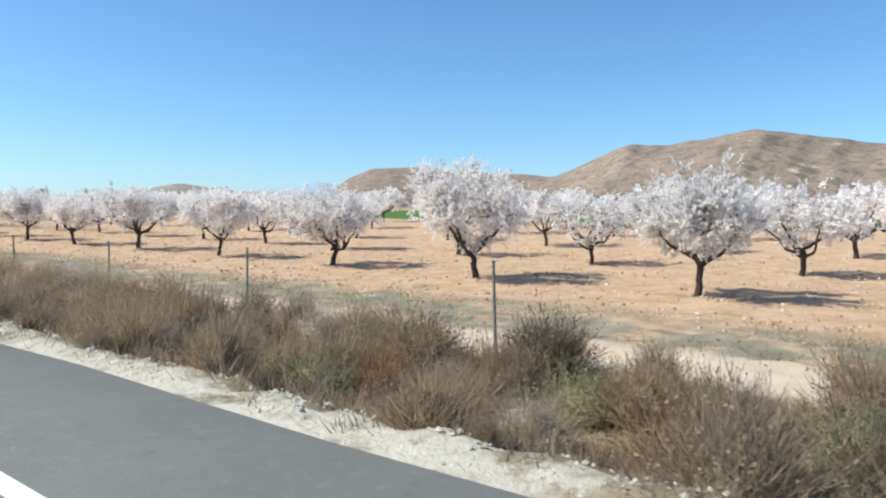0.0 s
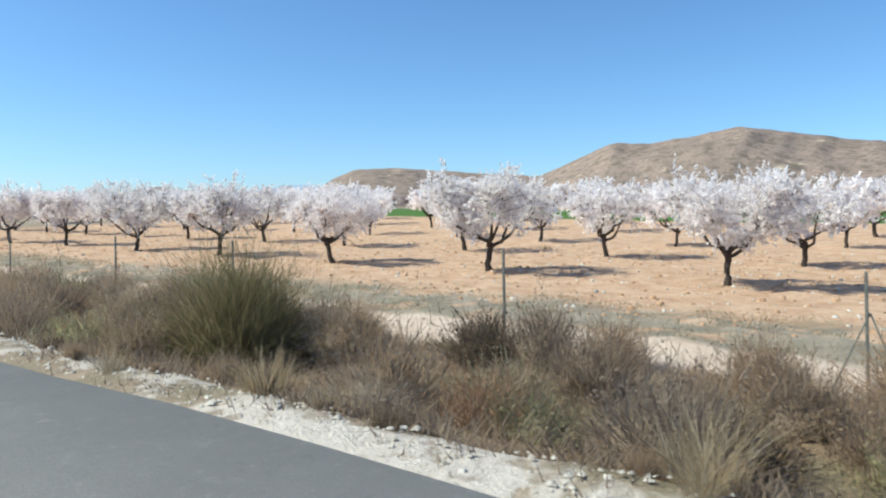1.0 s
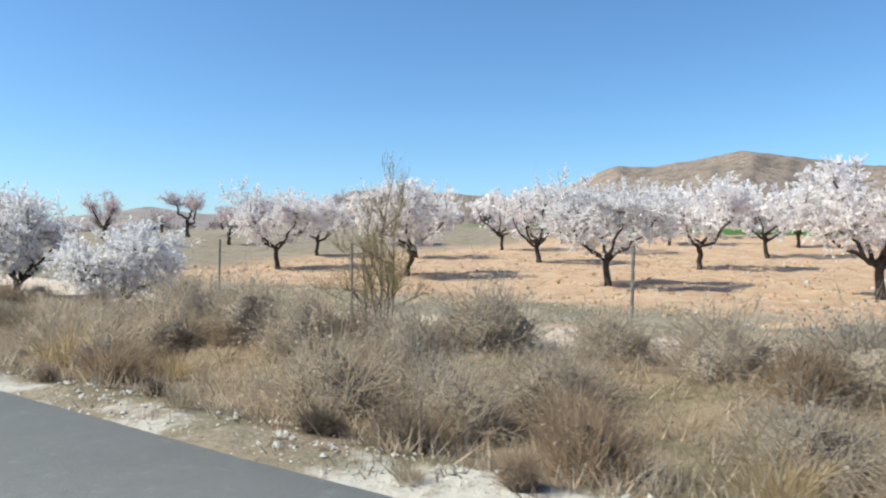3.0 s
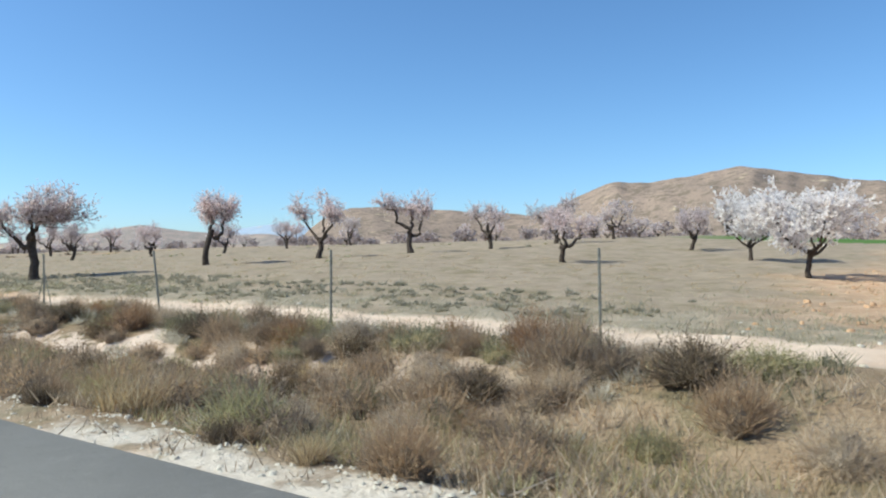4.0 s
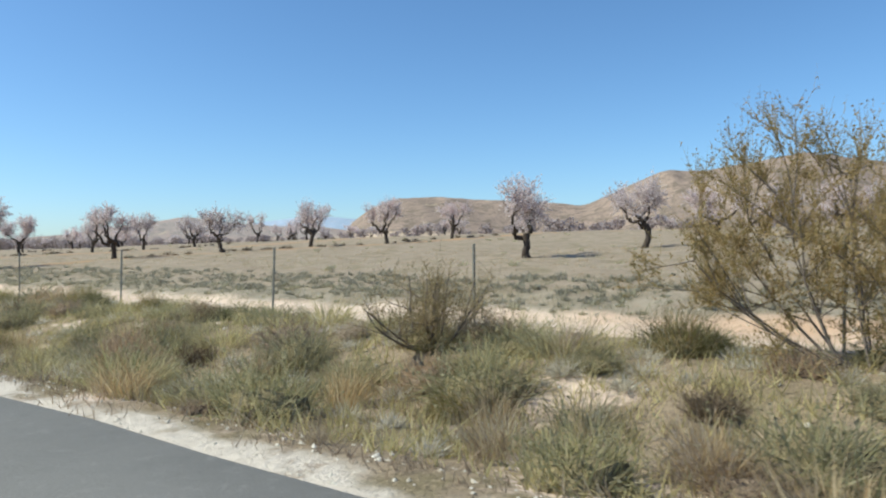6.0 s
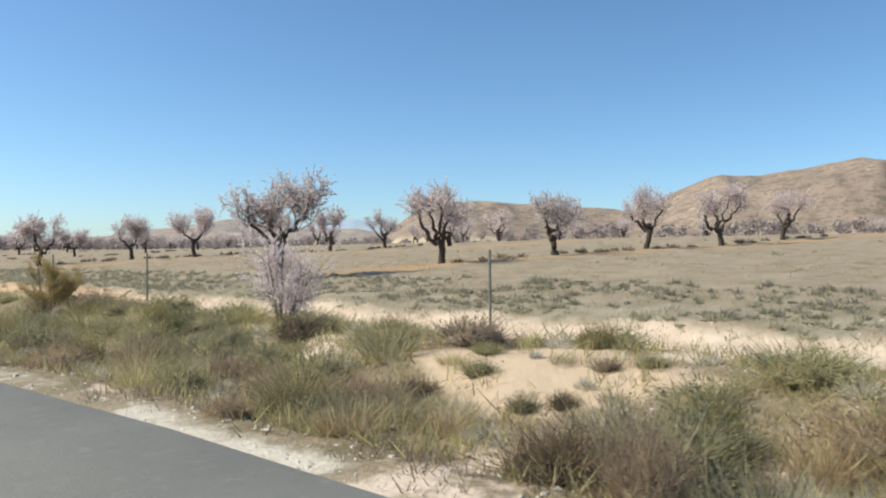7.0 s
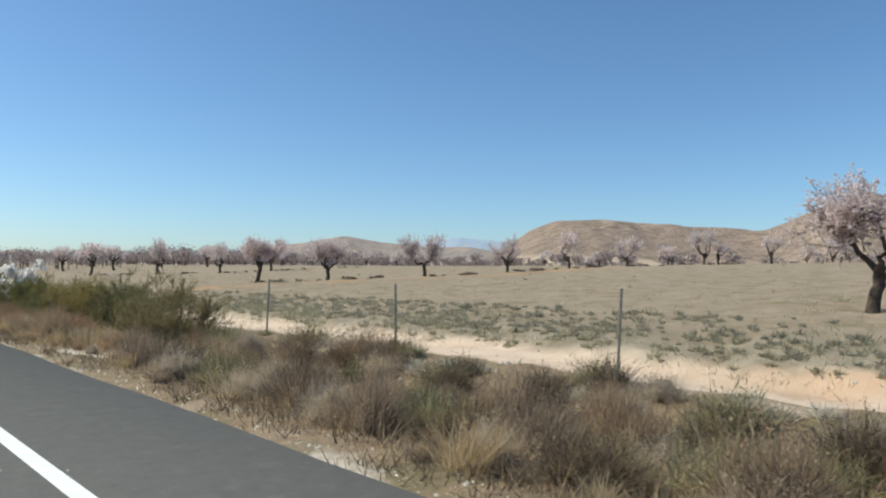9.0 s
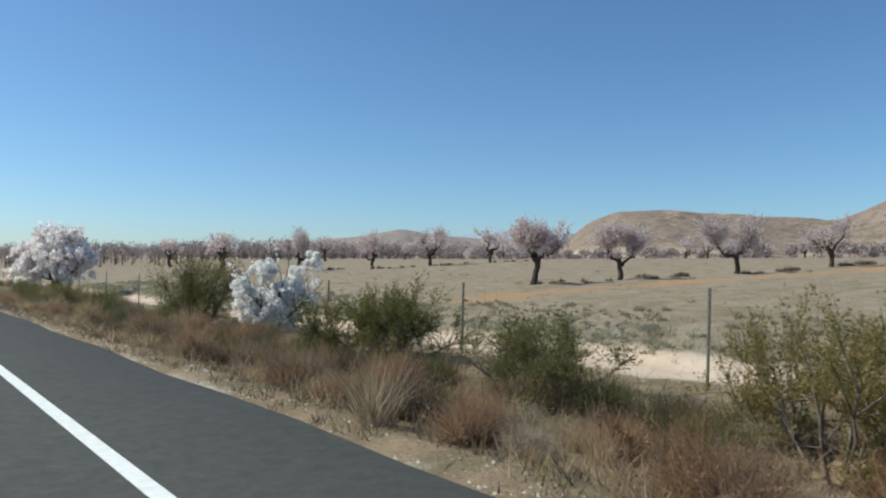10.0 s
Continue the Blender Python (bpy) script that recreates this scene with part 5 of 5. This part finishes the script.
def build_markers():
    def prism(pts, y0, y1):
        n = len(pts)
        V = [(x, y0, z) for x, z in pts] + [(x, y1, z) for x, z in pts]
        bm = bmesh.new()
        vs = [bm.verts.new(v) for v in V]
        bm.faces.new(vs[:n])
        bm.faces.new(vs[n:][::-1])
        for i in range(n):
            bm.faces.new((vs[i], vs[i + n], vs[(i + 1) % n + n], vs[(i + 1) % n]))
        bmesh.ops.recalc_face_normals(bm, faces=bm.faces[:])
        bmesh.ops.bevel(bm, geom=bm.edges[:], offset=0.006, segments=2, affect="EDGES")
        me = bpy.data.meshes.new("marker_part")
        bm.to_mesh(me)
        bm.free()
        return me

    shaft = dressed(prism([(-0.05, -0.1), (0.05, -0.1), (0.05, 1.17), (-0.05, 1.10)], -0.035, 0.035), M_WHITE)
    band = dressed(prism([(-0.054, 0.73), (0.054, 0.77), (0.054, 0.99), (-0.054, 0.95)], -0.039, 0.039), M_BLACK)
    lens = dressed(prism([(-0.028, 0.78), (0.028, 0.795), (0.028, 0.945), (-0.028, 0.93)], -0.045, -0.034), M_AMBER)
    post = tagged(new("marker_post"), "white plastic road marker post with black band", "marker post", "road marker posts")
    part("shaft", shaft, post)
    part("band", band, post, "slanted black band")
    part("reflector", lens, post, "amber reflector")
    spots = [(4.3, 23.5, 0, 1, 0.17), (4.4, 110.1, -2, 0, 0.25), (4.12, 194.5, -9, -2, 0.0)]
    for i, (x, y, a, b, sunk) in enumerate(spots):
        m = pose(x, y, float(ground_z(x, y)) - sunk, b, a, 8)
        if i:
            copy_thing(post, m)
        else:
            post.matrix_basis = m


build_markers()


# ---- ground cover and stones ----
def lump(rng, n, places, sizes):
    """Uneven small stones, half sunk into the earth."""
    o = np.array([(1, 0, -0.2), (0, 1, -0.2), (-1, 0, -0.2), (0, -1, -0.2), (0, 0, 0.75)], float)
    V = o[None] * rng.uniform(0.55, 1.35, (n, 5, 1)) * sizes[:, None, None]
    V[:, 4, :2] += rng.normal(0, 0.25, (n, 2)) * sizes[:, None]
    a = rng.uniform(0, 6.28, n)
    c, s = np.cos(a)[:, None], np.sin(a)[:, None]
    V = np.stack([V[:, :, 0] * c - V[:, :, 1] * s, V[:, :, 0] * s + V[:, :, 1] * c, V[:, :, 2]], -1) + places[:, None, :]
    t = np.array([(0, 1, 4), (1, 2, 4), (2, 3, 4), (3, 0, 4)])
    F = (np.arange(n)[:, None, None] * 5 + t[None]).reshape(-1, 3)
    return V.reshape(-1, 3), F


def blocks(rng, n, places, sizes):
    """Rounder lumps: two uneven rings and a cap."""
    t = np.linspace(0, 2 * math.pi, 5, endpoint=False)
    low = np.stack([np.cos(t), np.sin(t), np.full(5, -0.25)], 1)
    high = np.stack([0.7 * np.cos(t + 0.6), 0.7 * np.sin(t + 0.6), np.full(5, 0.42)], 1)
    o = np.concatenate([low, high, [(0, 0, 0.55)]])
    V = o[None] * rng.uniform(0.65, 1.3, (n, 11, 1)) * sizes[:, None, None] * rng.uniform(0.7, 1.3, (n, 1, 3))
    a = rng.uniform(0, 6.28, n)
    c, s = np.cos(a)[:, None], np.sin(a)[:, None]
    V = np.stack([V[:, :, 0] * c - V[:, :, 1] * s, V[:, :, 0] * s + V[:, :, 1] * c, V[:, :, 2]], -1) + places[:, None, :]
    f = []
    for i in range(5):
        j = (i + 1) % 5
        f += [(i, j, 5 + i), (j, 5 + j, 5 + i), (5 + i, 5 + j, 10)]
    F = (np.arange(n)[:, None, None] * 11 + np.array(f)[None]).reshape(-1, 3)
    return V.reshape(-1, 3), F


def on_ground(x, y, lift=0.0):
    return np.stack([x, y, ground_z(x, y) + lift], 1)


def clumped(rng, n, x0, x1, y0, y1, k, cut):
    x, y = rng.uniform(x0, x1, n * 3), rng.uniform(y0, y1, n * 3)
    w = 0.5 + 0.5 * wave(x, y, k) + 0.35 * wave(x + 11, y + 5, k * 2.7)
    ok = (w > cut) & ~(is_bare(x, y) & (rng.random(len(x)) < 0.8))
    return x[ok][:n], y[ok][:n]


def build_cover():
    rng = np.random.default_rng(33)

    def stones(name, n, x0, x1, y0, y1, s0, s1, label, material=M_STONE):
        x, y = rng.uniform(x0, x1, n), rng.uniform(y0, y1, n)
        size = s0 + (s1 - s0) * rng.random(n) ** 3
        V, F = (blocks if s1 > 0.045 else lump)(rng, n, on_ground(x, y, np.where(x < 3.55, np.interp(x, [-4.0, 0.5, 1.7, 3.54], [0.135, 0.112, 0.104, 0.1]), 0.0)), size)
        tagged(new(name, dressed(mesh_of(name, V, F), material)), label, "stones", kind="stuff")

    bm = bmesh.new()
    bmesh.ops.create_icosphere(bm, subdivisions=3, radius=0.3)
    for v in bm.verts:
        q = np.array(v.co)
        k = 1 + 0.22 * float(wave(q[0] * 9, q[1] * 9 + q[2] * 5, 1.0)) + 0.06 * float(wave(q[2] * 25, q[0] * 22, 1.0))
        v.co = (v.co.x * k * 0.9, v.co.y * k * 1.1, v.co.z * k * 0.75 + 0.1)
    rock = bpy.data.meshes.new("rock")
    bm.to_mesh(rock)
    bm.free()
    stand(tagged(new("rock", dressed(rock, M_LIME)), "pale limestone rock lying in the verge", "rock"), 8.05, 200.55, 0.6, 0.85, 1.45)
    stones("road_grit", 130, -3.5, 3.4, -5, 260, 0.006, 0.022, "loose white grit lying on the asphalt")
    stones("chalk_rubble", 300, 4.9, 5.95, 192.2, 194.6, 0.03, 0.12, "broken white limestone lying in the verge", M_LIME)
    stones("chalk_crumbs", 5000, 3.72, 4.35, -5, 125, 0.015, 0.044, "crumbs of white chalk heaped beside the asphalt")
    stones("rubble", 500, 3.7, 4.4, -5, 190, 0.02, 0.046, "lumps of broken chalk at the asphalt edge")
    stones("gravel", 9000, 3.62, 4.7, -5, 190, 0.010, 0.036, "chalky white gravel along the asphalt edge")
    stones("gravel", 2600, 3.60, 4.15, 190, 280, 0.010, 0.034, "chalky white gravel along the asphalt edge")
    stones("clods", 11000, 13.2, 34, -5, 98, 0.02, 0.09, "clods of tilled ochre earth between the trees", M_CLOD)
    stones("field_stones", 9000, 13.5, 48, -5, 96, 0.015, 0.075, "pale stones lying on the tilled earth")
    stones("track_stones", 1500, 9.8, 14.5, 90, 270, 0.015, 0.06, "pale stones along the farm track")
    stones("bank_stones", 1200, 5.0, 9.5, 98, 225, 0.015, 0.06, "pale stones on the sandy bank")

    def cover(name, n, x0, x1, y0, y1, h0, h1, width, k, cut, lean, material, label):
        x, y = clumped(rng, n, x0, x1, y0, y1, k, cut)
        m = len(x)
        h = rng.uniform(h0, h1, m) * (0.75 + 0.4 * wave(x, y, k * 1.7))
        V, F = shoots(rng, on_ground(x, y, -0.01), np.concatenate([rng.normal(0, lean, (m, 2)), np.ones((m, 1))], 1) * np.maximum(h, 0.05)[:, None], rng.uniform(0.6, 1.4, m) * width)
        tagged(new(name, dressed(mesh_of(name, V, F), material)), label, "grass", kind="stuff")

    def tufts(name, n, per, x0, x1, y0, y1, h0, h1, width, k, cut, material, label):
        x, y = clumped(rng, n, x0, x1, y0, y1, k, cut)
        m = len(x)
        size = np.repeat(rng.uniform(0.5, 1.0, m), per)
        x, y = np.repeat(x, per) + rng.normal(0, 0.12, m * per) * size, np.repeat(y, per) + rng.normal(0, 0.12, m * per) * size
        tall = rng.uniform(h0, h1, m * per) * size
        V, F = shoots(rng, on_ground(x, y, -0.01), np.concatenate([rng.normal(0, 0.5, (m * per, 2)), np.ones((m * per, 1))], 1) * tall[:, None], rng.uniform(0.6, 1.4, m * per) * width * 1.4)
        tagged(new(name, dressed(mesh_of(name, V, F), material)), label, "grass", kind="stuff")

    def cushions(name, n, per, x0, x1, y0, y1, r0, r1, k, cut, material, label, leaf=0.032):
        """Low domed herbs, crowded into uneven bands."""
        x, y = clumped(rng, n, x0, x1, y0, y1, k, cut)
        m = len(x)
        r = np.repeat(rng.uniform(r0, r1, m), per)
        d = unit(rng, m * per)
        d[:, 2] = np.abs(d[:, 2]) * 0.7
        foot = np.repeat(on_ground(x, y, -0.02), per, 0) + d * (r * rng.uniform(0.2, 0.7, m * per))[:, None]
        step = (d + unit(rng, m * per) * 0.5 + np.array([0, 0, 0.35])) * (r * rng.uniform(0.35, 0.7, m * per))[:, None]
        V, F = shoots(rng, foot, step, rng.uniform(0.6, 1.4, m * per) * leaf)
        tagged(new(name, dressed(mesh_of(name, V, F), material)), label, "herbs", kind="stuff")

    cushions("meadow_herbs", 4200, 44, 13.2, 17.4, 100, 292, 0.08, 0.2, 0.45, 0.12, M_HERB, "grey-green cushion herbs along the farm track")
    cushions("meadow_herbs", 700, 44, 12.6, 14.6, 112, 292, 0.08, 0.2, 0.8, 0.5, M_SAGE, "olive cushion herbs along the farm track")
    cushions("meadow_herbs", 600, 44, 12.5, 14.3, 196, 292, 0.1, 0.24, 0.6, 0.2, M_HERB, "blue-grey cushion herbs along the farm track")
    feet = [(x, y) for x, y in [q for row in OLD_ROWS[2:6] for q in row] + [(15.7, 184.4), (19.7, 215.0), (26.0, 215.0), (30.3, 213.8), (40.5, 210.1), (25.35, 256.2), (30.6, 255.1), (38.4, 253.3)] if x > 19]
    at, r = [], []
    for x, y in feet:
        m = int(rng.integers(5, 12))
        along = rng.uniform(0.4, 4.6, m)
        at.append(np.stack([x + along, y - 0.24 * along + rng.normal(0, 0.22, m)], 1))
        r.append(rng.uniform(0.16, 0.4, m))
    at, r = np.repeat(np.concatenate(at), 70, 0), np.repeat(np.concatenate(r), 70)
    d = unit(rng, len(r))
    d[:, 2] = np.abs(d[:, 2]) * 0.6
    foot = on_ground(at[:, 0], at[:, 1], -0.02) + d * (r * rng.uniform(0.2, 0.8, len(r)))[:, None]
    V, F = shoots(rng, foot, (d + unit(rng, len(r)) * 0.5 + np.array([0, 0, 0.35])) * (r * 0.5)[:, None], rng.uniform(0.02, 0.045, len(r)))
    tagged(new("row_weeds", dressed(mesh_of("row_weeds", V, F), M_DARK_BRUSH)), "dark dry weeds along the rows of old trees", "weeds", kind="stuff")
    cushions("row_weeds", 260, 50, 16.0, 62.0, 118, 292, 0.1, 0.28, 0.35, 0.75, M_SAGE, "dark weeds scattered over the meadow")
    cushions("verge_herbs", 800, 170, 4.6, 9.6, 98, 222, 0.12, 0.3, 0.9, 0.5, M_SILVER, "silvery herbs between the verge shrubs", 0.011)
    cover("dry_brush", 12000, 4.4, 8.9, -3, 60, 0.15, 0.5, 0.012, 0.9, 0.25, 0.35, M_DRY, "dense dry brown roadside brush")
    cover("dry_brush", 7000, 4.5, 8.9, 56, 104, 0.15, 0.4, 0.012, 0.9, 0.3, 0.35, M_DRY, "thin dry brown roadside brush")
    cover("dry_brush", 10000, 4.5, 8.4, 203, 275, 0.15, 0.5, 0.012, 0.8, 0.2, 0.35, M_DRY, "dense dry brown roadside brush")
    spots = [(x + 8.1 * r, y) for r in (0, 1) for x, y in zip(ORCHARD_X, ORCHARD_Y)]
    c = np.repeat(np.array(spots), 130, 0)
    xy = c + rng.normal(0, 1, c.shape) * np.array([0.7, 0.95]) + np.array([0.25, -0.35])
    V, F = blades(rng, on_ground(xy[:, 0], xy[:, 1], -0.01), rng.normal(0, 0.6, xy.shape), rng.uniform(0.04, 0.16, len(xy)), rng.uniform(0.008, 0.02, len(xy)))
    tagged(new("orchard_weeds", dressed(mesh_of("orchard_weeds", V, F), M_OLIVE)), "green-grey weeds at the feet of the almond trees", "weeds", kind="stuff")
    cover("baulk_grass", 20000, 11.4, 15.4, -5, 95, 0.04, 0.16, 0.014, 0.7, 0.4, 0.6, M_OLIVE, "short green grass along the field edge")

    tufts("verge_tufts", 4200, 10, 4.3, 9.0, -3, 60, 0.12, 0.40, 0.012, 0.8, 0.0, M_DRY, "short brown tufts between the shrubs")
    tufts("verge_tufts", 2600, 10, 4.3, 9.0, 56, 104, 0.12, 0.36, 0.012, 0.8, 0.0, M_GREY, "short grey tufts between the shrubs")
    tufts("verge_tufts", 2200, 12, 4.2, 6.8, 84, 206, 0.12, 0.36, 0.010, 0.8, 0.2, M_STRAW, "pale dry grass tufts on the verge")
    tufts("verge_tufts", 1300, 12, 4.2, 6.5, 196, 275, 0.12, 0.36, 0.010, 0.8, 0.3, M_STRAW, "pale dry grass tufts on the verge")
    tufts("verge_tufts", 6200, 10, 4.4, 10.0, 128, 208, 0.12, 0.38, 0.012, 0.7, -0.1, M_YELLOW, "olive green grass tufts over the verge")
    tufts("verge_tufts", 1800, 10, 8.0, 10.2, 96, 132, 0.10, 0.3, 0.012, 0.9, 0.1, M_OLIVE, "olive herb tufts on the sandy bank")
    tufts("verge_tufts", 1600, 10, 4.4, 6.6, 96, 136, 0.10, 0.3, 0.012, 0.9, 0.1, M_YELLOW, "yellow-olive herb tufts below the sandy bank")
    tufts("verge_tufts", 3200, 10, 4.5, 8.5, 203, 285, 0.14, 0.42, 0.012, 0.7, 0.0, M_DRY, "short brown tufts between the shrubs")
    tufts("verge_tufts", 1400, 10, 3.8, 4.7, -3, 280, 0.08, 0.24, 0.009, 1.3, 0.3, M_DRY, "short dry tufts along the asphalt edge")
    tufts("verge_tufts", 900, 10, 3.75, 4.6, 188, 280, 0.08, 0.26, 0.010, 1.1, 0.15, M_DARK_BRUSH, "dark wiry tufts along the asphalt edge")
    tufts("meadow_tufts", 5200, 7, 12.6, 32, 96, 290, 0.04, 0.13, 0.011, 0.5, 0.1, M_STRAW, "short dry grass tufts over the meadow")
    tufts("meadow_tufts", 5200, 9, 12.2, 16.5, 96, 290, 0.06, 0.20, 0.011, 0.6, 0.1, M_SAGE, "grey-green tufts along the farm track")
    tufts("meadow_tufts", 3600, 7, 12.2, 24, 96, 290, 0.04, 0.14, 0.011, 0.6, 0.2, M_SAGE, "short grey-green tufts over the meadow")


build_cover()
